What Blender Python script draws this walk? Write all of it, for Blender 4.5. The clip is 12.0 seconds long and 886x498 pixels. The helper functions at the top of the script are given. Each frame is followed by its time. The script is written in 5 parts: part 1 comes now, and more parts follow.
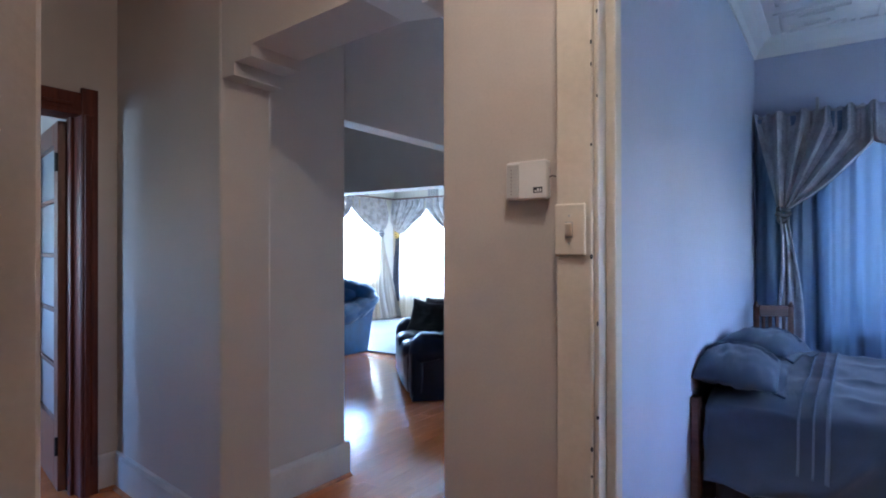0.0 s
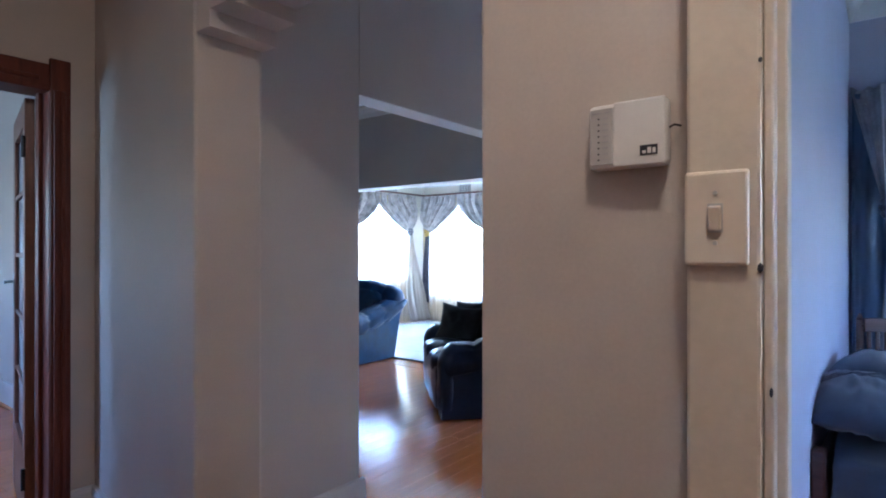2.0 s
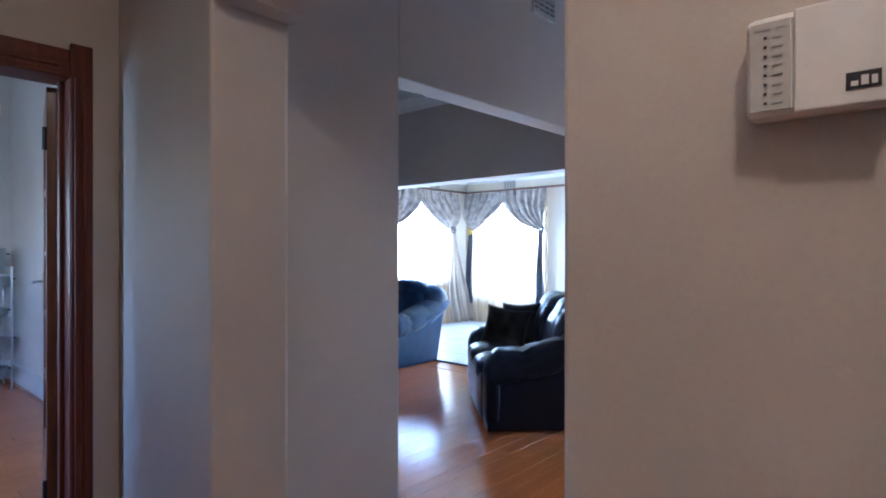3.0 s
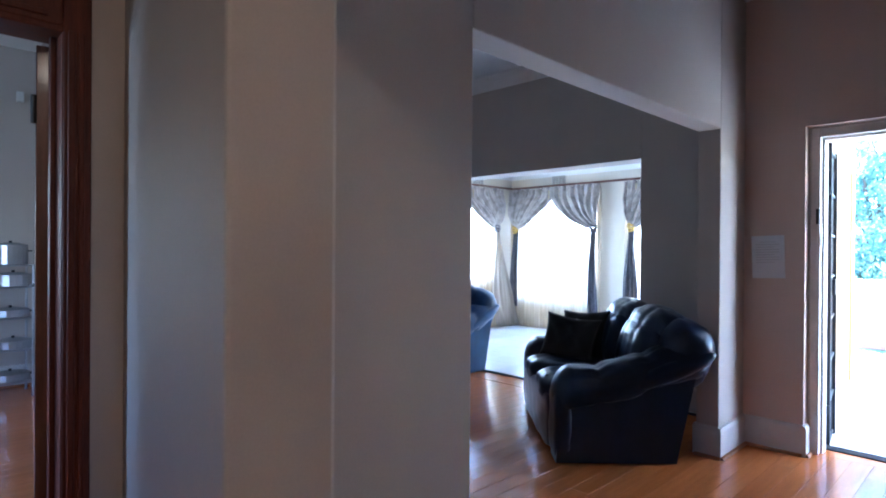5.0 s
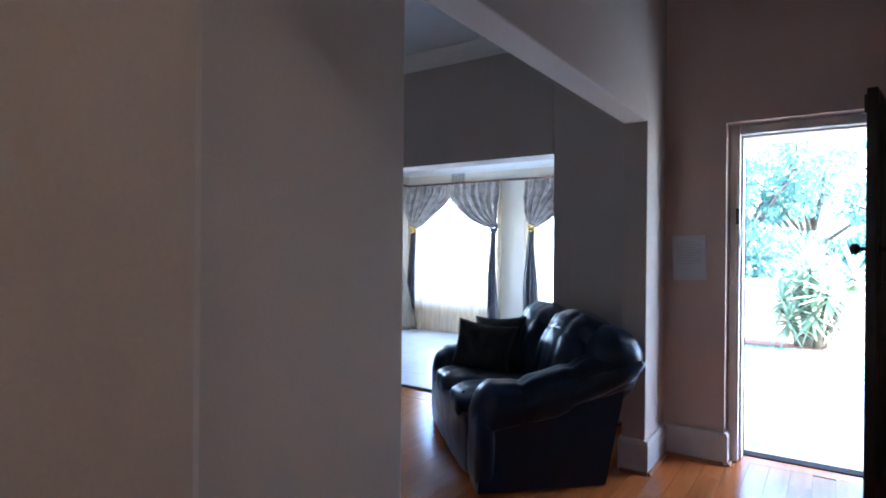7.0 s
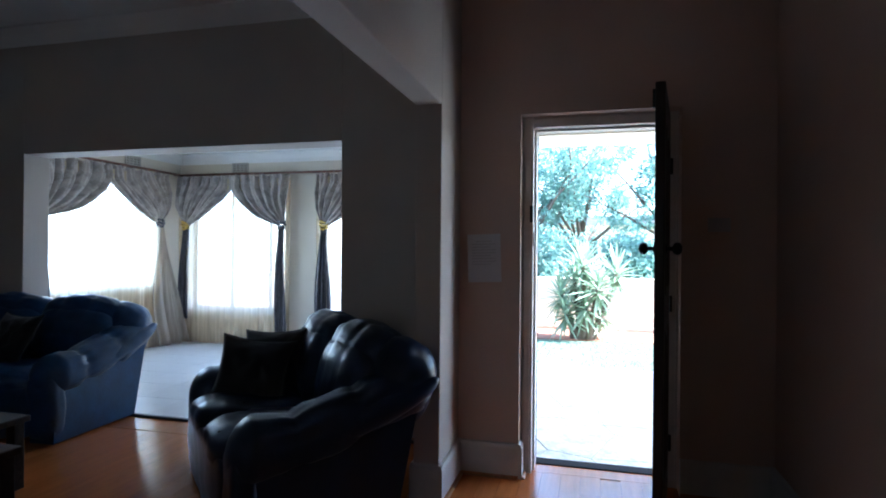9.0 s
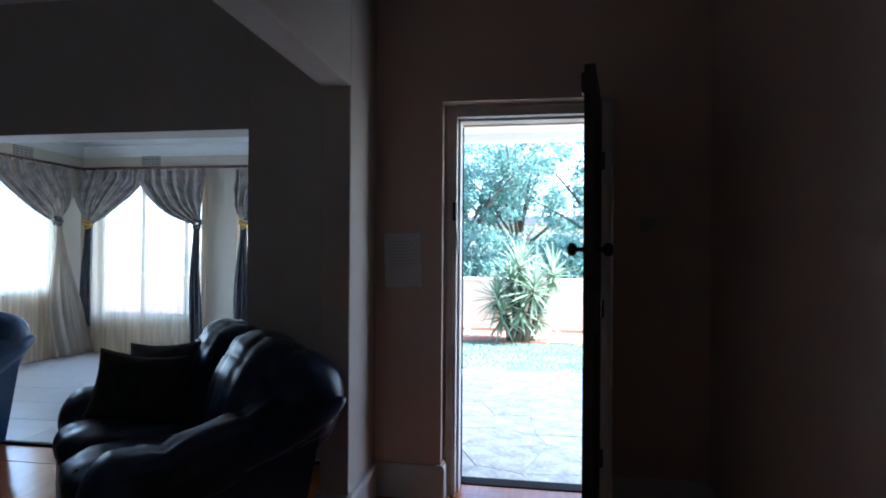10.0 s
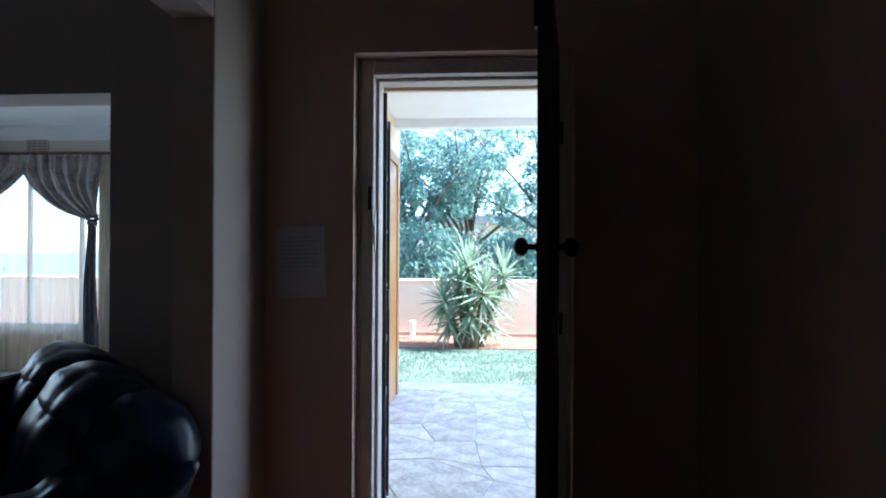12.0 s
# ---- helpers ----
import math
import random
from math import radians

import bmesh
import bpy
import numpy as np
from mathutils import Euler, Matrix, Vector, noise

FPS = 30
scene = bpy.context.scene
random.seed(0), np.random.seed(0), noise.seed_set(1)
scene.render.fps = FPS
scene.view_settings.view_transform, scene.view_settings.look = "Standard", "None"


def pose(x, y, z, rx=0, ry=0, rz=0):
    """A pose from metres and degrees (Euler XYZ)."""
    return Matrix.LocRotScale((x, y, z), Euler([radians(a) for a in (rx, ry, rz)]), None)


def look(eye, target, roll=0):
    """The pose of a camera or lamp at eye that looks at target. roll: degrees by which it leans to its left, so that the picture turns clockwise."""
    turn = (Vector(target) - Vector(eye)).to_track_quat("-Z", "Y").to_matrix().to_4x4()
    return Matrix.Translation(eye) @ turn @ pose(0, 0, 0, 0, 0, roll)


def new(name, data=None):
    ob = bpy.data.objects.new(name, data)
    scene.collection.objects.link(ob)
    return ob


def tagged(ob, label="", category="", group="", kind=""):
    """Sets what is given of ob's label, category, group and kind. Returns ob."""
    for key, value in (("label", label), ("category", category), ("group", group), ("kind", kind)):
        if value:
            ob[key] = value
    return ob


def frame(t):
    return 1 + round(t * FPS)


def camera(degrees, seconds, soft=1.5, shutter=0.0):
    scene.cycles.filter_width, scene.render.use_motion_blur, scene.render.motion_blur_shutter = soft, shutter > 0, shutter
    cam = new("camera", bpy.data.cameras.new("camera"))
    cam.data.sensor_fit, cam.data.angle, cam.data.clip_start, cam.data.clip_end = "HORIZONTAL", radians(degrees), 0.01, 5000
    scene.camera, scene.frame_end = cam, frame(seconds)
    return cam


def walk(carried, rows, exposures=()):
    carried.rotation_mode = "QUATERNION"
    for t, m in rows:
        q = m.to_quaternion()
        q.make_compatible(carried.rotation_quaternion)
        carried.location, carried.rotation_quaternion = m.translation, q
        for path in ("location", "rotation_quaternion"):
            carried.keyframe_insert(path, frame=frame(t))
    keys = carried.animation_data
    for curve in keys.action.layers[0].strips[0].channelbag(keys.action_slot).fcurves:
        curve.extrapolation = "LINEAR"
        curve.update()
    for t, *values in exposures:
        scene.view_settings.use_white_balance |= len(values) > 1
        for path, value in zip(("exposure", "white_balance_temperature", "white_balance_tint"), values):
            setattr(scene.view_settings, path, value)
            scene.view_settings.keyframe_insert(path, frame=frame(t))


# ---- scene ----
cam = camera(75.6, 12.0, soft=1.9)
PATH = [
    (0, (0.242, 0.196, 1.323), (-0.899, 1.838, 1.33), -0.1),
    (0.5, (0.177, 0.329, 1.325), (-0.976, 1.963, 1.331), -0.1),
    (1, (0.106, 0.422, 1.331), (-1.068, 2.042, 1.334), -0.1),
    (1.5, (0.022, 0.522, 1.328), (-1.174, 2.125, 1.331), -0.0),
    (2, (-0.092, 0.657, 1.332), (-1.322, 2.234, 1.334), -0.0),
    (2.5, (-0.179, 0.765, 1.329), (-1.47, 2.293, 1.327), -0.1),
    (3, (-0.292, 0.868, 1.33), (-1.635, 2.35, 1.328), 0.0),
    (3.5, (-0.436, 0.975, 1.33), (-1.823, 2.415, 1.33), 0.1),
    (5.5, (-0.957, 1.227, 1.335), (-2.382, 2.631, 1.329), 0.4),
    (6, (-1.103, 1.296, 1.333), (-2.49, 2.737, 1.332), 0.4),
    (6.5, (-1.173, 1.345, 1.334), (-2.453, 2.881, 1.331), 0.6),
    (7, (-1.253, 1.48, 1.334), (-2.378, 3.133, 1.331), 0.5),
    (9, (-1.399, 2.063, 1.334), (-1.9, 3.999, 1.336), 0.5),
    (9.5, (-1.372, 2.219, 1.327), (-1.746, 4.184, 1.333), 0.5),
    (10, (-1.33, 2.417, 1.34), (-1.636, 4.393, 1.344), 0.4),
    (10.5, (-1.306, 2.565, 1.329), (-1.568, 4.547, 1.333), 0.4),
    (11, (-1.285, 2.783, 1.345), (-1.506, 4.771, 1.347), 0.2),
    (11.5, (-1.277, 2.963, 1.333), (-1.459, 4.954, 1.334), 0.3),
    (12, (-1.271, 3.148, 1.336), (-1.416, 5.143, 1.34), 0.3),
]
EXPOSURES = [(0.0, 5.6, 4640, 11), (2.0, 5.6, 4640, 12), (3.5, 5.6, 4760, 14), (5.5, 5.2, 4860, 14), (7.0, 5.0, 5000, 14), (9.0, 3.95, 5200, 10), (10.0, 3.42, 5150, 10), (11.0, 3.05, 5200, 10), (12.0, 2.85, 5200, 10)]
walk(cam, [(t, look(eye, target, roll)) for t, eye, target, roll in PATH], EXPOSURES)

# ---------------------------------------------------------------- light
world = bpy.data.worlds.new("world")
scene.world = world
world.use_nodes = True
wn = world.node_tree.nodes
sky = wn.new("ShaderNodeTexSky")
sky.sky_type, sky.sun_disc = "NISHITA", False
SUN_TO = Vector((0.72, -0.02, 0.80)).normalized()
sky.sun_elevation = math.asin(SUN_TO.z)
sky.sun_rotation = math.atan2(SUN_TO.x, SUN_TO.y)
wn["Background"].inputs["Strength"].default_value = 0.12
world.node_tree.links.new(sky.outputs["Color"], wn["Background"].inputs["Color"])

sun = new("sun", bpy.data.lights.new("sun", "SUN"))
sun.data.energy, sun.data.angle, sun.data.color = 3.5, radians(0.6), (1.0, 0.95, 0.87)
sun.matrix_world = look(SUN_TO * 30, (0, 0, 0))


def window_light(name, eye, target, w, h, power, color):
    """Daylight in a window's opening."""
    ob = new(name, bpy.data.lights.new(name, "AREA"))
    ob.data.shape, ob.data.size, ob.data.size_y = "RECTANGLE", w, h
    ob.data.energy, ob.data.color = power, color
    ob.matrix_world = look(eye, target)
    return ob


window_light("daylight_side", (-7.27, 7.53, 1.5), (0, 7.53, 1.5), 1.75, 1.4, 2.8, (0.70, 0.85, 1.0))
window_light("daylight_front", (-4.05, 9.22, 1.32), (-4.05, 0, 1.32), 1.5, 1.72, 2.9, (0.70, 0.85, 1.0))
# added lamp in an unseen opening, to brighten the kitchen's far wall
window_light("daylight_kitchen_added", (-4.20, -1.62, 1.6), (-4.20, 2, 1.6), 1.0, 1.0, 0.5, (0.45, 0.68, 1.0))
bulb = new("hall_bulb", bpy.data.lights.new("hall_bulb", "POINT"))
bulb.data.energy, bulb.data.color, bulb.data.shadow_soft_size = 0.46, (1.0, 0.78, 0.52), 0.05
bulb.location = (0.04, 0.80, 2.78)


# ---------------------------------------------------------------- materials
def material(name, color, rough=0.6, metal=0.0, var=0.12, scale=6.0, fine=60.0, bump=0.15, stretch=(1, 1, 1), dark=None, island=0.0, spec=0.5, sheen=0.0, coat=0.0):
    """A surface with large stains, fine grain and light relief, in metres."""
    m = bpy.data.materials.new(name)
    m.use_nodes = True
    n, l = m.node_tree.nodes, m.node_tree.links
    b = n["Principled BSDF"]
    tc, mp = n.new("ShaderNodeTexCoord"), n.new("ShaderNodeMapping")
    mp.inputs["Scale"].default_value = stretch
    l.new(tc.outputs["Object"], mp.inputs["Vector"])
    big, small = n.new("ShaderNodeTexNoise"), n.new("ShaderNodeTexNoise")
    big.inputs["Scale"].default_value, big.inputs["Detail"].default_value = scale, 5
    small.inputs["Scale"].default_value, small.inputs["Detail"].default_value = fine, 3
    l.new(mp.outputs["Vector"], big.inputs["Vector"])
    l.new(mp.outputs["Vector"], small.inputs["Vector"])
    mix = n.new("ShaderNodeMix")
    mix.data_type = "RGBA"
    dk = dark or tuple(c * (1 - 2.2 * var) for c in color)
    mix.inputs[6].default_value = (*dk, 1)
    mix.inputs[7].default_value = (*[min(1, c * (1 + var)) for c in color], 1)
    add = n.new("ShaderNodeMath")
    add.operation = "MULTIPLY_ADD"
    l.new(small.outputs["Fac"], add.inputs[0])
    add.inputs[1].default_value = 0.45
    l.new(big.outputs["Fac"], add.inputs[2])
    fac = add.outputs[0]
    if island:
        oi = n.new("ShaderNodeObjectInfo")
        a2 = n.new("ShaderNodeMath")
        a2.operation = "MULTIPLY_ADD"
        l.new(oi.outputs["Random"], a2.inputs[0])
        a2.inputs[1].default_value = island
        l.new(fac, a2.inputs[2])
        fac = a2.outputs[0]
    mr = n.new("ShaderNodeMapRange")
    mr.inputs["From Min"].default_value, mr.inputs["From Max"].default_value = 0.45, 1.0 + island
    l.new(fac, mr.inputs["Value"])
    l.new(mr.outputs["Result"], mix.inputs["Factor"])
    l.new(mix.outputs[2], b.inputs["Base Color"])
    rr = n.new("ShaderNodeMapRange")
    rr.inputs["To Min"].default_value, rr.inputs["To Max"].default_value = rough * 0.85, min(1, rough * 1.2)
    l.new(big.outputs["Fac"], rr.inputs["Value"])
    l.new(rr.outputs["Result"], b.inputs["Roughness"])
    b.inputs["Metallic"].default_value = metal
    b.inputs["Specular IOR Level"].default_value = spec
    b.inputs["Sheen Weight"].default_value = sheen
    b.inputs["Coat Weight"].default_value = coat
    b.inputs["Coat Roughness"].default_value = 0.12
    if bump:
        bp = n.new("ShaderNodeBump")
        bp.inputs["Strength"].default_value, bp.inputs["Distance"].default_value = bump, 0.01
        l.new(small.outputs["Fac"], bp.inputs["Height"])
        l.new(bp.outputs["Normal"], b.inputs["Normal"])
    return m


def cloth_sheer(name, color, clear, glow=0.6):
    """Thin curtain cloth: lets part of the light straight through and scatters the rest."""
    m = bpy.data.materials.new(name)
    m.use_nodes = True
    n, l = m.node_tree.nodes, m.node_tree.links
    b = n["Principled BSDF"]
    b.inputs["Base Color"].default_value, b.inputs["Roughness"].default_value = (*color, 1), 0.8
    tl, tp, m1, m2 = n.new("ShaderNodeBsdfTranslucent"), n.new("ShaderNodeBsdfTransparent"), n.new("ShaderNodeMixShader"), n.new("ShaderNodeMixShader")
    tl.inputs["Color"].default_value = (*color, 1)
    tex, tc, mp = n.new("ShaderNodeTexNoise"), n.new("ShaderNodeTexCoord"), n.new("ShaderNodeMapping")
    mp.inputs["Scale"].default_value = (30, 30, 2)
    tex.inputs["Scale"].default_value = 1.0
    l.new(tc.outputs["Object"], mp.inputs["Vector"])
    l.new(mp.outputs["Vector"], tex.inputs["Vector"])
    mr = n.new("ShaderNodeMapRange")
    mr.inputs["To Min"].default_value, mr.inputs["To Max"].default_value = max(0, clear - 0.2), min(1, clear + 0.2) if clear else 0
    l.new(tex.outputs["Fac"], mr.inputs["Value"])
    m1.inputs[0].default_value = glow
    l.new(b.outputs[0], m1.inputs[1])
    l.new(tl.outputs[0], m1.inputs[2])
    l.new(mr.outputs["Result"], m2.inputs[0])
    l.new(m1.outputs[0], m2.inputs[1])
    l.new(tp.outputs[0], m2.inputs[2])
    l.new(m2.outputs[0], n["Material Output"].inputs["Surface"])
    return m


def glass_pane(name, tint=(1, 1, 1), rough=0.0):
    m = bpy.data.materials.new(name)
    m.use_nodes = True
    b = m.node_tree.nodes["Principled BSDF"]
    b.inputs["Base Color"].default_value, b.inputs["Roughness"].default_value = (*tint, 1), rough
    b.inputs["Transmission Weight"].default_value, b.inputs["IOR"].default_value = 1.0, 1.1
    return m


M_WALL = material("wall_plaster", (0.525, 0.467, 0.420), 0.62, var=0.05, scale=1.6, fine=140, bump=0.03)
M_WALL_BED = material("bedroom_plaster", (0.50, 0.53, 0.66), 0.65, var=0.05, scale=1.5, fine=140, bump=0.1)
M_WALL_SUN = material("cream_plaster", (0.72, 0.66, 0.56), 0.65, var=0.05, scale=1.5, fine=140, bump=0.1)
# the same plaster, with the orange floor's bounce light put into its colour
M_WALL_BOUNCE = material("wall_plaster_bounce", (0.60, 0.445, 0.375), 0.62, var=0.05, scale=1.6, fine=140, bump=0.10)
M_WALL_OUT = material("outdoor_plaster", (0.74, 0.61, 0.44), 0.8, var=0.08, scale=0.9, fine=90, bump=0.3)
M_CEIL = material("ceiling_board", (0.83, 0.83, 0.82), 0.7, var=0.03, scale=2, fine=120, bump=0.05)
M_TRIM = material("cream_gloss_paint", (0.62, 0.56, 0.47), 0.35, var=0.05, scale=5, fine=80, bump=0.06)
M_SKIRT = material("skirting_paint", (0.58, 0.56, 0.54), 0.4, var=0.06, scale=6, fine=90, bump=0.08)
M_DARKWOOD = material("dark_stained_wood", (0.125, 0.028, 0.013), 0.46, var=0.25, scale=4, fine=40, bump=0.06, stretch=(9, 9, 0.8), spec=0.35)
M_LEAFWOOD = material("door_leaf_wood", (0.19, 0.08, 0.05), 0.38, var=0.25, scale=4, fine=40, bump=0.1, stretch=(9, 9, 0.8), coat=0.2)
M_BLACKDOOR = material("dark_door_wood", (0.035, 0.022, 0.018), 0.42, var=0.25, scale=4, fine=45, bump=0.15, stretch=(9, 9, 0.8))
M_PLANK = material("varnished_plank", (0.54, 0.168, 0.042), 0.14, var=0.13, scale=3.0, fine=24, bump=0.04, stretch=(10, 0.9, 10), island=0.3, spec=0.35, coat=0.12)
M_BEAD = material("floor_bead_wood", (0.42, 0.17, 0.06), 0.4, var=0.2, scale=8, fine=60, bump=0.1)
M_TILE = material("pale_floor_tile", (0.62, 0.63, 0.64), 0.28, var=0.06, scale=5, fine=60, bump=0.04, island=0.25)
M_GROUT = material("grout", (0.34, 0.33, 0.32), 0.9, var=0.12)
M_SILL = material("dark_threshold", (0.02, 0.02, 0.022), 0.85, spec=0.2)
M_UNDER = material("wood_underlay", (0.20, 0.07, 0.02), 0.8, var=0.1)
M_STRIP = material("black_edge_strip", (0.03, 0.03, 0.035), 0.5)
M_LEATHER = material("black_leather", (0.009, 0.018, 0.045), 0.29, var=0.12, scale=9, fine=45, bump=0.07, spec=0.32)
M_LEATHER2 = material("navy_leather", (0.011, 0.056, 0.17), 0.30, var=0.15, scale=9, fine=45, bump=0.08, spec=0.5)
M_CUSHION = material("black_cushion_cloth", (0.012, 0.012, 0.014), 0.85, var=0.2, scale=12, fine=300, bump=0.3, sheen=0.2)
M_SATIN = material("silver_satin", (0.48, 0.43, 0.40), 0.27, var=0.18, scale=9, fine=50, bump=0.1, sheen=0.3, spec=0.6)
M_SATIN_BED = material("blue_silver_satin", (0.44, 0.44, 0.50), 0.20, var=0.16, scale=10, fine=60, bump=0.06, sheen=0.2, spec=0.7)
M_SATIN_DARK = material("dark_striped_satin", (0.13, 0.125, 0.15), 0.36, var=0.35, scale=14, fine=60, bump=0.1, stretch=(3, 3, 0.6), sheen=0.3)
M_LACE = cloth_sheer("silver_lace", (0.62, 0.56, 0.48), 0.30, 0.45)
M_SHEER = cloth_sheer("sheer_lace", (0.88, 0.74, 0.53), 0.42)
M_ROD = material("curtain_rail_wood", (0.20, 0.09, 0.06), 0.45, var=0.2)
M_GOLD = material("gold_cord", (0.62, 0.42, 0.10), 0.5, var=0.2, fine=200)
M_VENT = material("vent_plaster", (0.58, 0.55, 0.50), 0.7)
# darker tone for the shade between the vent's slats
M_VENT_SHADE = material("vent_shadow_gap", (0.24, 0.22, 0.20), 0.9)
M_WHITE = material("white_plastic", (0.74, 0.73, 0.72), 0.38, var=0.03, scale=8, fine=150, bump=0.02)
M_CREAMPL = material("cream_plastic", (0.70, 0.63, 0.53), 0.35, var=0.03, scale=8, bump=0.02)
M_GREYPL = material("grey_plastic", (0.50, 0.49, 0.48), 0.45, var=0.03)
M_INK = material("black_ink", (0.02, 0.02, 0.03), 0.5)
M_PAPER = material("printer_paper", (0.62, 0.62, 0.65), 0.85, var=0.03, bump=0.02)
M_GREYINK = material("grey_ink", (0.45, 0.45, 0.48), 0.8)
M_STEEL = material("steel", (0.50, 0.51, 0.53), 0.36, metal=1.0, var=0.08, bump=0.03)
M_IRON = material("black_iron", (0.02, 0.022, 0.028), 0.42, metal=0.3, var=0.2)
M_FRAMEOUT = material("door_frame_paint", (0.66, 0.60, 0.56), 0.38, var=0.08, scale=7, fine=70, bump=0.1)
M_WINFRAME = material("window_frame_paint", (0.58, 0.60, 0.62), 0.4, var=0.06)
M_GLASS = glass_pane("clear_glass")
M_FROST = glass_pane("frosted_glass", (0.85, 0.93, 1.0), 0.55)
M_BEDDING = material("blue_duvet_cloth", (0.056, 0.079, 0.127), 0.8, var=0.12, scale=9, fine=260, bump=0.3, sheen=0.25)
M_PIPING = material("pale_band_cloth", (0.15, 0.185, 0.26), 0.75, var=0.1, fine=260)
M_CURTAIN_B = cloth_sheer("blue_curtain", (0.16, 0.215, 0.325), 0.0, 0.14)
# brown for the shadow that the bedroom door frame casts on the pier
M_FRAME_SHADE = material("brown_frame_shade", (0.20, 0.125, 0.07), 0.8)
M_BEDWOOD = material("bed_wood", (0.10, 0.045, 0.03), 0.4, var=0.25, stretch=(1, 8, 8), coat=0.2)
M_PAVE = material("slate_paving", (0.74, 0.74, 0.70), 0.7, var=0.26, scale=6, fine=30, bump=0.6, island=0.12)
M_MORTAR = material("mortar", (0.64, 0.635, 0.60), 0.9, var=0.15)
M_SOIL = material("red_soil", (0.30, 0.13, 0.075), 0.95, var=0.25, scale=5, fine=60, bump=0.6)
M_LAWN = material("lawn_ground", (0.19, 0.23, 0.16), 0.95, var=0.35, scale=2.5, fine=70, bump=0.6)
M_BLADE = material("grass_blade", (0.15, 0.235, 0.165), 0.7, var=0.3, scale=1.2, fine=20, bump=0)
M_YUCCA = material("yucca_leaf", (0.28, 0.36, 0.25), 0.5, var=0.22, scale=5, fine=30, bump=0.05, island=0.5)
M_TRUNK = material("bark", (0.16, 0.12, 0.09), 0.95, var=0.3, scale=8, fine=40, bump=0.8, stretch=(1, 1, 0.4))
M_LEAVES = material("tree_leaf", (0.155, 0.25, 0.21), 0.55, var=0.4, scale=0.9, fine=9, bump=0)
for lm, lc in ((M_LEAVES, (0.22, 0.40, 0.33)), (M_YUCCA, (0.26, 0.36, 0.22)), (M_BLADE, (0.16, 0.26, 0.20))):
    nt = lm.node_tree
    tr, mx = nt.nodes.new("ShaderNodeBsdfTranslucent"), nt.nodes.new("ShaderNodeMixShader")
    tr.inputs["Color"].default_value = (*lc, 1)
    mx.inputs[0].default_value = 0.4
    nt.links.new(nt.nodes["Principled BSDF"].outputs[0], mx.inputs[1])
    nt.links.new(tr.outputs[0], mx.inputs[2])
    nt.links.new(mx.outputs[0], nt.nodes["Material Output"].inputs["Surface"])
M_TERRA = material("terracotta", (0.42, 0.26, 0.18), 0.85, var=0.15, bump=0.3)
M_ORANGEWOOD = material("varnished_orange_wood", (0.50, 0.24, 0.07), 0.35, var=0.2, stretch=(8, 8, 0.8), coat=0.3)
M_ROOF = material("roof_sheet", (0.26, 0.23, 0.21), 0.6, var=0.15)
M_TABLEWOOD = material("dark_table_wood", (0.045, 0.025, 0.018), 0.5, var=0.3, stretch=(1, 8, 8), spec=0.3)
M_LAMPGLASS = bpy.data.materials.new("lamp_glass")
M_LAMPGLASS.use_nodes = True
M_LAMPGLASS.node_tree.nodes["Principled BSDF"].inputs["Emission Color"].default_value = (1.0, 0.62, 0.30, 1)
M_LAMPGLASS.node_tree.nodes["Principled BSDF"].inputs["Emission Strength"].default_value = 0.6


# ---------------------------------------------------------------- builders
def box(bm, x0, y0, z0, x1, y1, z1, bevel=0.0):
    r = bmesh.ops.create_cube(bm, size=1)
    vs = r["verts"]
    bmesh.ops.scale(bm, verts=vs, vec=(abs(x1 - x0), abs(y1 - y0), abs(z1 - z0)))
    bmesh.ops.translate(bm, verts=vs, vec=((x0 + x1) / 2, (y0 + y1) / 2, (z0 + z1) / 2))
    if bevel:
        es = list({e for v in vs for e in v.link_edges})
        bmesh.ops.bevel(bm, geom=es, offset=bevel, segments=2, affect="EDGES", profile=0.5)
    return bm


def boxes(*bs, bevel=0.0):
    bm = bmesh.new()
    for b in bs:
        box(bm, *b, bevel=bevel)
    return bm


def prism(points, z0, z1):
    """An upright prism over a plan outline."""
    bm = bmesh.new()
    lo = [bm.verts.new((x, y, z0)) for x, y in points]
    hi = [bm.verts.new((x, y, z1)) for x, y in points]
    n = len(points)
    for i in range(n):
        bm.faces.new((lo[i], lo[(i + 1) % n], hi[(i + 1) % n], hi[i]))
    bm.faces.new(lo[::-1])
    bm.faces.new(hi)
    bmesh.ops.recalc_face_normals(bm, faces=bm.faces)
    return bm


def extrude_profile(points, a, b):
    """A profile of (u, z) swept along a straight line from a to b; u is to the right of the way."""
    bm = bmesh.new()
    a, b = Vector(a), Vector(b)
    side = (b - a).normalized().cross(Vector((0, 0, 1)))
    rings = [[bm.verts.new(p + side * u + Vector((0, 0, z))) for u, z in points] for p in (a, b)]
    n = len(points)
    for i in range(n):
        bm.faces.new((rings[0][i], rings[0][(i + 1) % n], rings[1][(i + 1) % n], rings[1][i]))
    bm.faces.new(rings[0][::-1])
    bm.faces.new(rings[1])
    bmesh.ops.recalc_face_normals(bm, faces=bm.faces)
    return bm


def rod(bm, a, b, r0, r1=None, seg=10):
    """A round bar from a to b."""
    a, b = Vector(a), Vector(b)
    d = b - a
    m = Matrix.Translation((a + b) / 2) @ d.to_track_quat("Z", "Y").to_matrix().to_4x4()
    bmesh.ops.create_cone(bm, cap_ends=True, segments=seg, radius1=r0, radius2=r0 if r1 is None else r1, depth=d.length, matrix=m)
    return bm


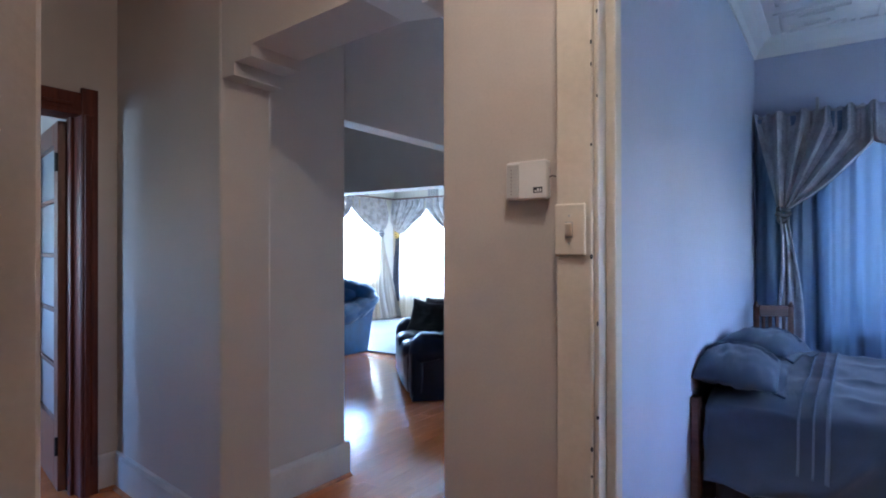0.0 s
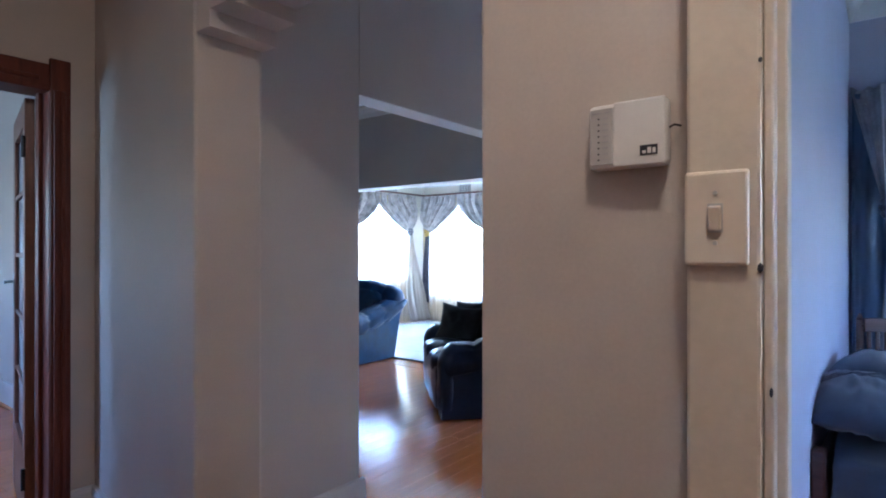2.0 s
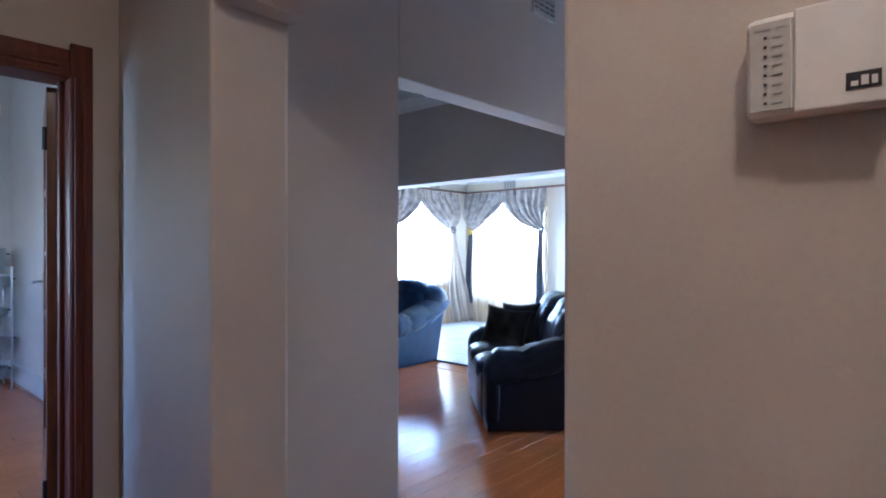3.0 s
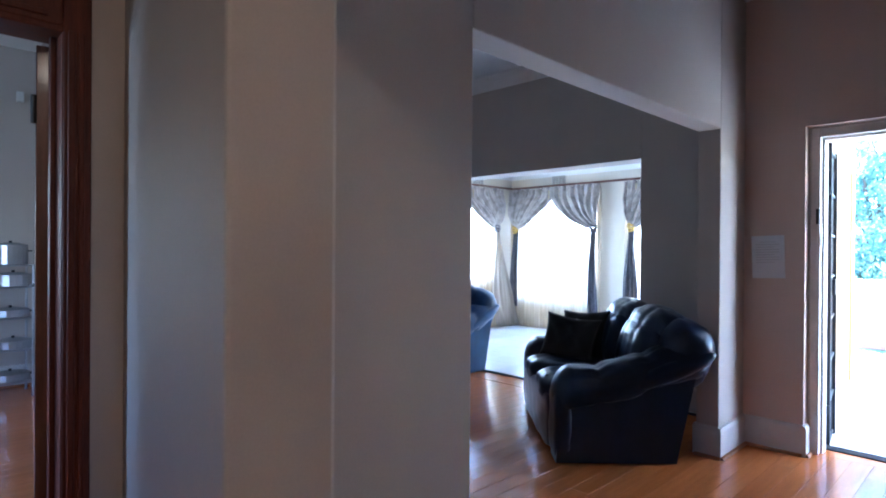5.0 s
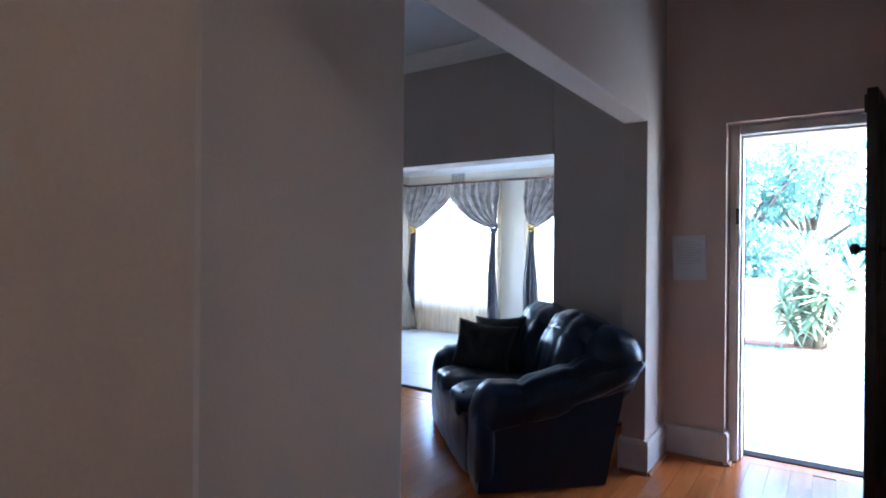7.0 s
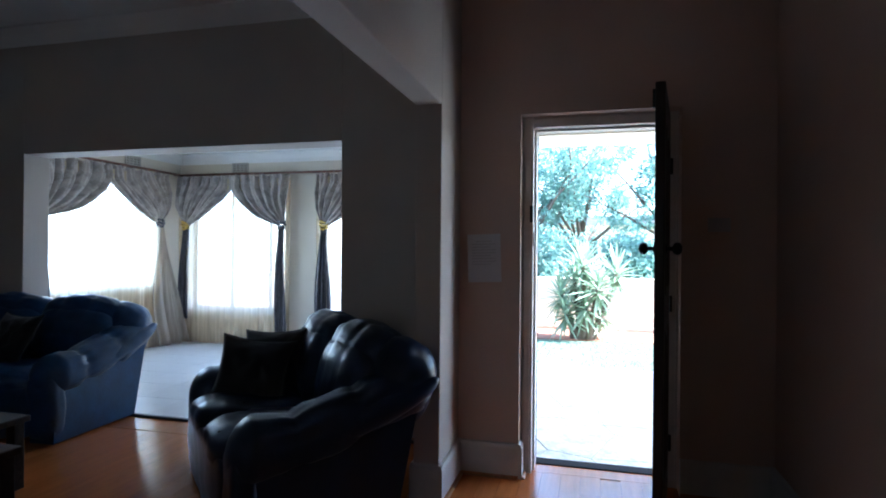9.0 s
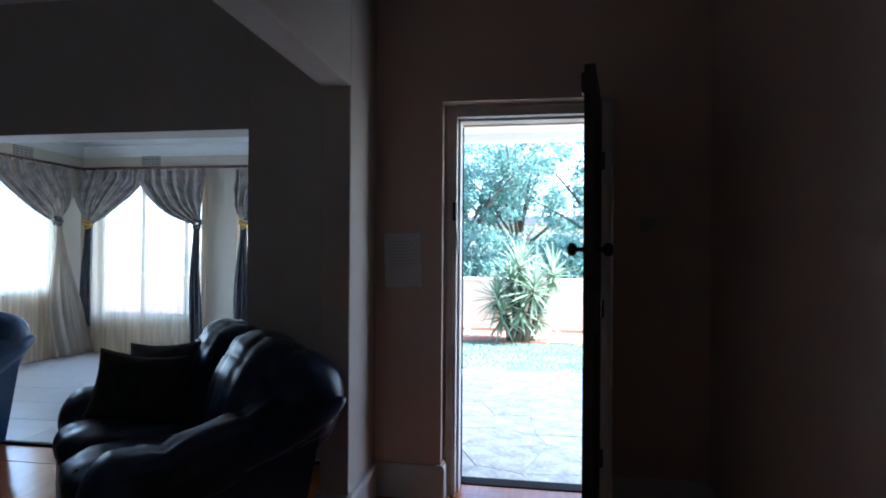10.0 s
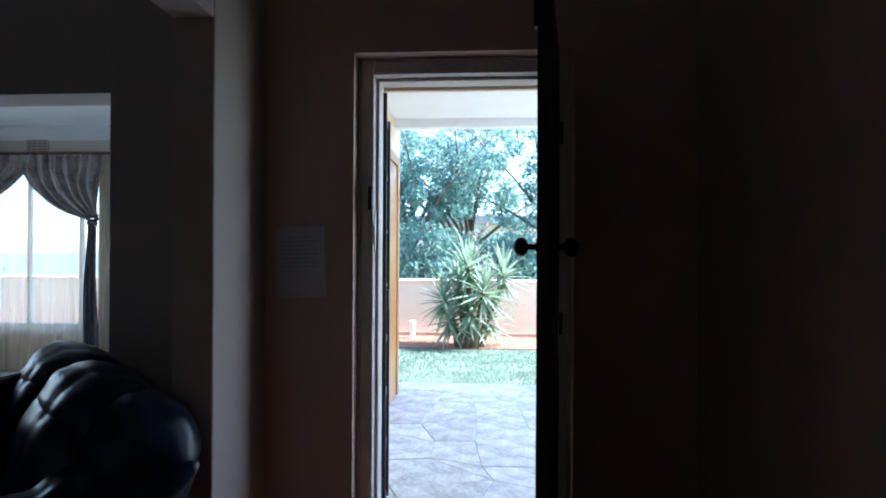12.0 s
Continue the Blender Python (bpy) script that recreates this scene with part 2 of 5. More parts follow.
def tube(points, radii, seg=10, closed=True):
    """A tube of changing (rx, ry) radius along points."""
    bm = bmesh.new()
    rings = []
    n = len(points)
    for i, p in enumerate(points):
        p = Vector(p)
        d = (Vector(points[min(i + 1, n - 1)]) - Vector(points[max(i - 1, 0)])).normalized()
        side = d.cross(Vector((0, 0, 1))) if abs(d.z) < 0.95 else d.cross(Vector((0, 1, 0)))
        side.normalize()
        up = side.cross(d)
        r = radii[i] if isinstance(radii[i], tuple) else (radii[i], radii[i])
        rings.append([bm.verts.new(p + side * r[0] * math.cos(a) + up * r[1] * math.sin(a)) for a in [2 * math.pi * k / seg for k in range(seg)]])
    for i in range(n - 1):
        for k in range(seg):
            bm.faces.new((rings[i][k], rings[i][(k + 1) % seg], rings[i + 1][(k + 1) % seg], rings[i + 1][k]))
    if closed:
        bm.faces.new(rings[0])
        bm.faces.new(rings[-1][::-1])
    bmesh.ops.recalc_face_normals(bm, faces=bm.faces)
    return bm


def puff(sx, sy, sz, p=3.2, n=10, wrinkle=0.0, seed=0, channels=0, chan_depth=0.02):
    """A stuffed cushion: a rounded block, with stitched channels across its x if asked."""
    bm = bmesh.new()
    bmesh.ops.create_cube(bm, size=2)
    bmesh.ops.subdivide_edges(bm, edges=bm.edges[:], cuts=n, use_grid_fill=True)
    for v in bm.verts:
        c = v.co
        k = (abs(c.x) ** p + abs(c.y) ** p + abs(c.z) ** p) ** (-1 / p)
        c = c * k
        w = Vector((c.x * sx / 2, c.y * sy / 2, c.z * sz / 2))
        if channels:
            g = abs(math.sin(math.pi * (c.x * 0.5 + 0.5) * channels))
            w -= Vector((0, c.y, c.z)) * chan_depth * (1 - g) ** 3
        if wrinkle:
            s = noise.noise(w * 9 + Vector((seed, 0, 0)))
            s += 0.6 * noise.noise(Vector((w.x * 6, w.y * 25, w.z * 25)) + Vector((seed, 5, 0)))
            w += c.normalized() * wrinkle * s
        v.co = w
    return bm


def moved(bm, m):
    bmesh.ops.transform(bm, matrix=m, verts=bm.verts)
    return bm


def mesh_of(name, bm, mat, smooth=False):
    me = bpy.data.meshes.new(name)
    bm.to_mesh(me)
    bm.free()
    me.materials.append(mat)
    if smooth:
        me.shade_smooth()
    return me


def part(name, bm, mat, parent, label="", smooth=False):
    ob = new(name, mesh_of(name, bm, mat, smooth))
    ob.parent = parent
    return tagged(ob, label)


def thing(name, label, category, m=None, group="", kind=""):
    ob = new(name)
    ob.empty_display_size = 0.1
    ob.matrix_world = m if m is not None else Matrix()
    return tagged(ob, label, category, group, kind)


def setting(name, bm, mat, label="", smooth=False, category=""):
    return tagged(new(name, mesh_of(name, bm, mat, smooth)), label, category, "", "structure")


# ---------------------------------------------------------------- the house: walls
H = 3.17
HB, HS = 2.90, 2.62
XL, XLI = -2.163, -2.305          # wall between entrance and living room
YF, YFO = 5.42, 5.75              # front wall
YB, YBO = 5.90, 6.14              # wall between living room and sunroom

# the entrance walls' colour holds the warm light off the floor
setting("wall_front", boxes((-2.163, YF, -0.12, -1.80, YFO, H), (-0.92, YF, -0.12, -0.30, YFO, H), (-1.80, YF, 2.13, -0.92, YFO, H)), M_WALL_BOUNCE, "painted plaster front wall with the entrance doorway")
setting("wall_entrance_side", boxes((-0.45, 1.92, 0, -0.302, YF - 0.002, H)), M_WALL_BOUNCE, "painted plaster wall beside the entrance")
setting("wall_living_opening", boxes((XLI, 1.92, 0, XL, 2.637, H), (XLI, 4.972, -0.12, XL, YFO, H), (XLI, 2.637, 2.10, XL, 4.972, H), bevel=0.006), M_WALL, "painted plaster wall with a wide opening to the living room")
setting("wall_pillar_left", prism([(-1.932, 1.653), (-1.925, 1.656), (-1.922, 1.664), (-1.922, 1.902), (-1.926, 1.913), (-1.938, 1.918), (-3.12, 1.918), (-3.12, 1.80)], 0, H), M_WALL, "painted plaster passage wall ending in a pillar")
setting("wall_pillar_right", boxes((-0.65, 1.478, 0, -0.30, 1.918, H), bevel=0.008), M_WALL, "painted plaster pier carrying the alarm keypad")
setting("wall_bedroom_door", boxes((-0.30, 1.50, 2.14, 0.66, 1.63, H), (0.66, 1.478, 0, 1.90, 1.63, H)), M_WALL, "painted plaster wall over the bedroom doorway")


def arch():
    """The beam between the two pillars with stepped corbels and a low pointed soffit."""
    bm = bmesh.new()
    x0, x1 = -1.920, -0.652
    low = [(x0, 2.062), (x0 + 0.085, 2.062), (x0 + 0.086, 2.118), (x0 + 0.20, 2.118), (x0 + 0.201, 2.168), (-1.13, 2.205), (x1 - 0.201, 2.168), (x1 - 0.20, 2.118), (x1 - 0.086, 2.118), (x1 - 0.085, 2.062), (x1, 2.062)]
    rows = [[bm.verts.new(p) for p in ((x, 1.656, z), (x, 1.912, z), (x, 1.912, H), (x, 1.656, H))] for x, z in low]
    for a, b in zip(rows, rows[1:]):
        for k in range(4):
            bm.faces.new((a[k], a[(k + 1) % 4], b[(k + 1) % 4], b[k]))
    bm.faces.new(rows[0][::-1])
    bm.faces.new(rows[-1])
    bmesh.ops.recalc_face_normals(bm, faces=bm.faces)
    return bm


setting("beam_arch", arch(), M_WALL, "plaster arch with stepped corbels across the hall")
setting("wall_living_south", boxes((-7.60, 2.22, 0, -3.27, 2.34, H), (-3.27, 1.92, 0, XLI - 0.001, 2.34, H)), M_WALL, "painted plaster wall between kitchen and living room")
setting("wall_living_west", boxes((-7.35, 2.34, 0, -7.20, YB, H)), M_WALL, "painted plaster living room wall")
setting("wall_sunroom_opening", boxes((-3.16, YB, -0.12, XLI, YBO, H), (-7.35, YB, -0.12, -6.11, YBO, H), (-6.11, YB, 2.12, -3.16, YBO, H), bevel=0.005), M_WALL, "painted plaster wall with a wide opening to the sunroom")
setting("wall_sunroom_east", boxes((-2.40, YBO, -0.12, -2.17, 9.15, HS + 0.3), (XLI, YFO, -0.12, -2.17, YBO, HS + 0.3)), M_WALL_OUT, "cream plastered wall between sunroom and porch")
setting("wall_sunroom_front", boxes((-7.22, 8.95, -0.12, -6.87, 9.15, HS + 0.3), (-5.37, 8.95, -0.12, -4.80, 9.15, HS + 0.3), (-3.30, 8.95, -0.12, -2.40, 9.15, HS + 0.3), (-6.87, 8.95, -0.12, -5.37, 9.15, 0.47), (-6.87, 8.95, 2.18, -5.37, 9.15, HS + 0.3), (-4.80, 8.95, -0.12, -3.30, 9.15, 0.47), (-4.80, 8.95, 2.18, -3.30, 9.15, HS + 0.3)), M_WALL_SUN, "cream plaster wall with two large windows")
setting("wall_sunroom_west", boxes((-7.22, YBO, -0.12, -7.02, 6.65, HS + 0.3), (-7.22, 8.42, -0.12, -7.02, 8.95, HS + 0.3), (-7.22, 6.65, -0.12, -7.02, 8.42, 0.82), (-7.22, 6.65, 2.18, -7.02, 8.42, HS + 0.3)), M_WALL_SUN, "cream plaster wall with a large window")
setting("wall_kitchen_east", boxes((-3.27, -1.5, 0, -3.122, 0.66, H), (-3.27, 1.632, 0, -3.122, 1.918, H), (-3.27, 0.66, 2.10, -3.122, 1.632, H)), M_WALL, "painted plaster wall with the kitchen doorway")
setting("wall_kitchen_west", boxes((-7.60, -1.65, 0, -7.45, -0.65, H), (-7.60, 0.00, 0, -7.45, 2.22, H), (-7.60, -0.65, 0, -7.45, 0.00, 1.2), (-7.60, -0.65, 1.9, -7.45, 0.00, H)), M_WALL, "pale painted kitchen wall with an unseen window opening")
# this opening is added, out of view, for the kitchen's light
setting("wall_kitchen_south", boxes((-7.45, -1.65, 0, -4.70, -1.5, H), (-3.70, -1.65, 0, -3.122, -1.5, H), (-4.70, -1.65, 0, -3.70, -1.5, 1.1), (-4.70, -1.65, 2.1, -3.70, -1.5, H)), M_WALL, "pale painted kitchen wall with an unseen window opening")
setting("wall_passage_south", boxes((-1.20, 0.14, 0, -0.23, 0.37, H), (0.85, 0.14, 0, 1.90, 0.37, H), (-0.23, 0.14, 2.12, 0.85, 0.37, H), bevel=0.005), M_WALL, "painted plaster wall with a doorway to the back room")
setting("wall_side_room_north", boxes((-3.122, 0.14, 0, -2.62, 0.37, H), (-1.80, 0.14, 0, -1.20, 0.37, H), (-2.62, 0.14, 2.10, -1.80, 0.37, H)), M_WALL, "painted plaster wall with a doorway to the side room")
setting("wall_side_room_south", boxes((-3.122, -1.65, 0, -2.20, -1.5, H), (-1.90, -1.65, 0, -1.35, -1.5, H), (-2.20, -1.65, 0, -1.90, -1.5, 1.55), (-2.20, -1.65, 1.75, -1.90, -1.5, H)), M_WALL, "painted plaster wall with a window opening")
setting("wall_passage_east", boxes((1.90, -2.2, 0, 2.05, 1.63, H)), M_WALL, "painted plaster end wall of the passage")
setting("wall_back_room_west", boxes((-1.35, -2.2, 0, -1.20, 0.14, H)), M_WALL, "painted plaster wall of the back room")
setting("wall_back_room_south", boxes((-1.20, -2.2, 0, 1.90, -2.05, H)), M_WALL, "painted plaster wall of the back room")
setting("wall_bedroom_west", boxes((-0.298, 1.632, 0, -0.288, 5.11, HB)), M_WALL_BED, "pale blue-grey plaster bedroom wall")
setting("wall_bedroom_north", boxes((-0.288, 5.11, 0, 0.2, 5.45, HB + 0.2), (2.8, 5.11, 0, 3.15, 5.45, HB + 0.2), (0.2, 5.11, 0, 2.8, 5.45, 0.75), (0.2, 5.11, 2.2, 2.8, 5.45, HB + 0.2)), M_WALL_BED, "pale blue-grey plaster bedroom wall behind the curtains")
setting("wall_bedroom_east", boxes((3.0, 1.5, 0, 3.15, 2.9, HB + 0.2), (3.0, 3.6, 0, 3.15, 5.11, HB + 0.2), (3.0, 2.9, 0, 3.15, 3.6, 1.2), (3.0, 2.9, 1.9, 3.15, 3.6, HB + 0.2)), M_WALL_BED, "pale blue-grey plaster bedroom wall with a window opening")
setting("wall_bedroom_south", boxes((1.90, 1.48, 0, 3.0, 1.63, HB + 0.2)), M_WALL_BED, "pale blue-grey plaster bedroom wall")

setting("ceiling_living", boxes((-7.35, 2.24, H, XLI + 0.07, YBO, H + 0.12)), M_CEIL, "white ceiling board")
setting("ceiling_entrance", boxes((XLI + 0.07, 1.656, H, -0.30, YFO, H + 0.12)), M_CEIL, "white ceiling board")
setting("ceiling_passage", boxes((-3.27, -2.2, H, 2.05, 1.654, H + 0.12)), M_CEIL, "white ceiling board")
setting("ceiling_kitchen", boxes((-7.60, -1.65, H, -3.271, 2.239, H + 0.12)), M_CEIL, "white ceiling board")
setting("ceiling_sunroom", boxes((-7.22, YBO, HS, -2.40, 8.95, HS + 0.1)), M_CEIL, "white ceiling board")


def pressed_ceiling():
    """The bedroom ceiling with raised oblong panels."""
    bm = boxes((-0.298, 1.632, HB, 3.0, 5.11, HB + 0.1))
    for i in range(5):
        for j in range(6):
            x, y = 0.12 + i * 0.58, 2.0 + j * 0.56
            for k, (s, d) in enumerate(((0.24, 0.012), (0.19, 0.022), (0.10, 0.012))):
                box(bm, x - s, y - s * 0.9, HB - d, x + s, y - s * 0.9 + 0.025, HB + 0.002)
                box(bm, x - s, y + s * 0.9 - 0.025, HB - d, x + s, y + s * 0.9, HB + 0.002)
                box(bm, x - s, y - s * 0.9 + 0.025, HB - d, x - s + 0.025, y + s * 0.9 - 0.025, HB + 0.002)
                box(bm, x + s - 0.025, y - s * 0.9 + 0.025, HB - d, x + s, y + s * 0.9 - 0.025, HB + 0.002)
    return bm


setting("ceiling_bedroom", pressed_ceiling(), M_CEIL, "white pressed ceiling with raised panels")

COVE = [(0, 0), (0, -0.13), (0.012, -0.13), (0.03, -0.085), (0.075, -0.035), (0.12, -0.012), (0.12, 0)]


def cornice(name, a, b):
    setting(name, extrude_profile(COVE, a, b), M_CEIL, "white moulded cornice", smooth=False)


# the room lies to the right of the way
cornice("trim_cornice_1", (-0.288, 1.632, HB), (-0.288, 5.11, HB))
cornice("trim_cornice_2", (-0.288, 5.11, HB), (3.0, 5.11, HB))
cornice("trim_cornice_3", (-7.20, YB, H), (XLI, YB, H))
cornice("trim_cornice_4", (XLI, YB, H), (XLI, 2.34, H))
cornice("trim_cornice_7", (XL, 1.92, H), (XL, YF, H))
cornice("trim_cornice_8", (XL, YF, H), (-0.45, YF, H))
cornice("trim_cornice_9", (-0.45, YF, H), (-0.45, 1.92, H))
cornice("trim_cornice_5", (-7.02, 8.95, HS), (-2.40, 8.95, HS))
cornice("trim_cornice_6", (-7.02, YBO, HS), (-7.02, 8.95, HS))

SKIRT = [(0, 0), (0.022, 0), (0.022, 0.175), (0.015, 0.195), (0, 0.2)]
BEAD = [(0.022, 0), (0.040, 0), (0.037, 0.01), (0.03, 0.016), (0.022, 0.018)]


def skirting(name, a, b):
    """Painted skirting board with a small wooden bead at its foot; the room lies to the right of the way."""
    s = setting(name, extrude_profile(SKIRT, a, b), M_SKIRT, "painted skirting board")
    part("bead", extrude_profile(BEAD, a, b), M_BEAD, s, "brown wooden floor bead")


skirting("baseboard_1", (XL, 1.92, 0), (XL, 2.66, 0))
skirting("baseboard_3", (XL, 4.95, 0), (XL, YF, 0))
skirting("baseboard_4", (XL, YF, 0), (-1.80, YF, 0))
skirting("baseboard_5", (XLI, 4.972, 0), (XL + 0.02, 4.972, 0))
skirting("baseboard_6", (-3.12, 1.80, 0), (-1.925, 1.653, 0))
skirting("baseboard_7", (-3.122, 1.692, 0), (-3.122, 1.80, 0))
skirting("baseboard_8", (-0.92, YF, 0), (-0.45, YF, 0))
skirting("baseboard_9", (-0.45, YF, 0), (-0.45, 1.92, 0))
skirting("baseboard_10", (-7.45, 2.22, 0), (-3.27, 2.22, 0))
skirting("baseboard_11", (-7.45, -1.4, 0), (-7.45, 2.22, 0))
skirting("baseboard_12", (XLI, YB, 0), (XLI, 4.972, 0))
skirting("baseboard_13", (-3.16, YB, 0), (XLI, YB, 0))
skirting("baseboard_14", (-7.02, 8.95, 0), (-2.40, 8.95, 0))
skirting("baseboard_15", (-7.02, YBO, 0), (-7.02, 8.95, 0))


# ---------------------------------------------------------------- doors and windows
def mould(bm, x0, x1, y0, y1, z0, z1):
    return box(bm, x0, y0, z0, x1, y1, z1, bevel=0.004)


def front_door():
    f = setting("door_1", boxes((-1.80, 5.672, -0.05, -0.92, 5.776, 0.006), bevel=0.004), M_SILL, "entrance doorway with a dark threshold and painted frame", category="door")
    for nm, s, xa in (("frame_post", 1, -1.797), ("frame_post", -1, -0.923)):
        bm = bmesh.new()
        for u0, u1, v0, v1 in ((0, 0.010, 5.492, 5.68), (0.010, 0.050, 5.500, 5.68), (0.050, 0.064, 5.494, 5.68), (0.064, 0.078, 5.55, 5.64)):
            mould(bm, xa + s * u0, xa + s * u1, v0, v1, 0.003, 2.127)
        part(nm, bm, M_FRAMEOUT, f)
    bm = bmesh.new()
    for z0, z1, v0, v1 in ((2.118, 2.128, 5.492, 5.68), (2.078, 2.118, 5.500, 5.68), (2.064, 2.078, 5.494, 5.68), (2.050, 2.064, 5.55, 5.64)):
        mould(bm, -1.733, -0.987, v0, v1, z0, z1)
    part("frame_head", bm, M_FRAMEOUT, f)
    part("lock_plate", boxes((-1.7335, 5.52, 1.33, -1.729, 5.545, 1.50), (-1.734, 5.50, 1.36, -1.726, 5.515, 1.44), bevel=0.001), M_STEEL, f, "steel strike plate")
    part("lock_plate", boxes((-1.752, 5.470, 1.50, -1.732, 5.499, 1.60), bevel=0.003), M_IRON, f, "dark iron latch keeper")
    # the leaf, swung inwards
    leaf = thing("front_door_leaf", "dark-stained wooden entrance door leaf standing open", "door", pose(-0.972, 5.478, 0.012, 0, 0, -8.8))
    T, L, Z = 0.044, 0.71, 2.085
    part("slab", boxes((-T, -L, 0, 0, 0, Z), bevel=0.004), M_BLACKDOOR, leaf)
    for z0, z1 in ((0.22, 0.95), (1.12, 1.90)):
        for y0, y1 in ((-0.60, -0.38), (-0.31, -0.09)):
            for xs in (-T - 0.004, 0.0):
                part("panel", boxes((xs, y0, z0, xs + 0.004, y0 + 0.03, z1), (xs, y1 - 0.03, z0, xs + 0.004, y1, z1), (xs, y0 + 0.03, z0, xs + 0.004, y1 - 0.03, z0 + 0.03), (xs, y0 + 0.03, z1 - 0.03, xs + 0.004, y1 - 0.03, z1)), M_BLACKDOOR, leaf)
    for s in (-1, 1):
        x = -T / 2 + s * T / 2
        k = part("knob", tube([(x, -0.62, 1.335), (x + s * 0.006, -0.62, 1.335), (x + s * 0.008, -0.62, 1.335), (x + s * 0.03, -0.62, 1.335), (x + s * 0.034, -0.62, 1.335), (x + s * 0.045, -0.62, 1.335), (x + s * 0.062, -0.62, 1.335), (x + s * 0.072, -0.62, 1.335)], [0.027, 0.027, 0.010, 0.010, 0.020, 0.029, 0.028, 0.014], 16), M_IRON, leaf, "round dark metal door knob", smooth=True)
    for z in (0.25, 1.03, 1.80):
        part("hinge", rod(bmesh.new(), (0.008, 0.006, z - 0.045), (0.008, 0.006, z + 0.045), 0.008), M_IRON, leaf)
    part("bolt", boxes((-T - 0.014, -0.665, 1.98, -T, -0.635, 2.066), bevel=0.003), M_IRON, leaf)


front_door()
skirting("baseboard_2", (-1.80, YF - 0.022, 0), (-1.80, 5.49, 0))


def security_gate():
    g = thing("security_gate", "black steel security gate standing open on the porch", "gate", pose(-1.752, 5.80, -0.09, 0, 0, 8.0))
    Hh, L = 2.17, 0.66
    part("stile", boxes((-0.022, 0, 0, 0.022, 0.032, Hh), bevel=0.003), M_IRON, g)
    part("stile", boxes((-0.022, L - 0.032, 0, 0.022, L, Hh), bevel=0.003), M_IRON, g)
    for z in (0.02, 0.33, 0.62, 0.92, 1.22, 1.52, 1.82, Hh - 0.04):
        part("rail", boxes((-0.030 if 0.1 < z < 2 else -0.015, 0.034, z, 0.010, L - 0.034, z + 0.018), bevel=0.002), M_IRON, g)
    for i in range(5):
        part("bar", rod(bmesh.new(), (-0.008, 0.09 + i * 0.12, 0.03), (-0.008, 0.09 + i * 0.12, Hh - 0.03), 0.007, seg=8), M_IRON, g)
    part("lock_box", boxes((-0.026, L - 0.11, 1.08, 0.02, L - 0.034, 1.20), bevel=0.004), M_IRON, g)
    for z in (0.3, 1.8):
        part("hinge_plate", boxes((-0.02, -0.035, z, 0.012, 0.0, z + 0.06)), M_IRON, g)


security_gate()


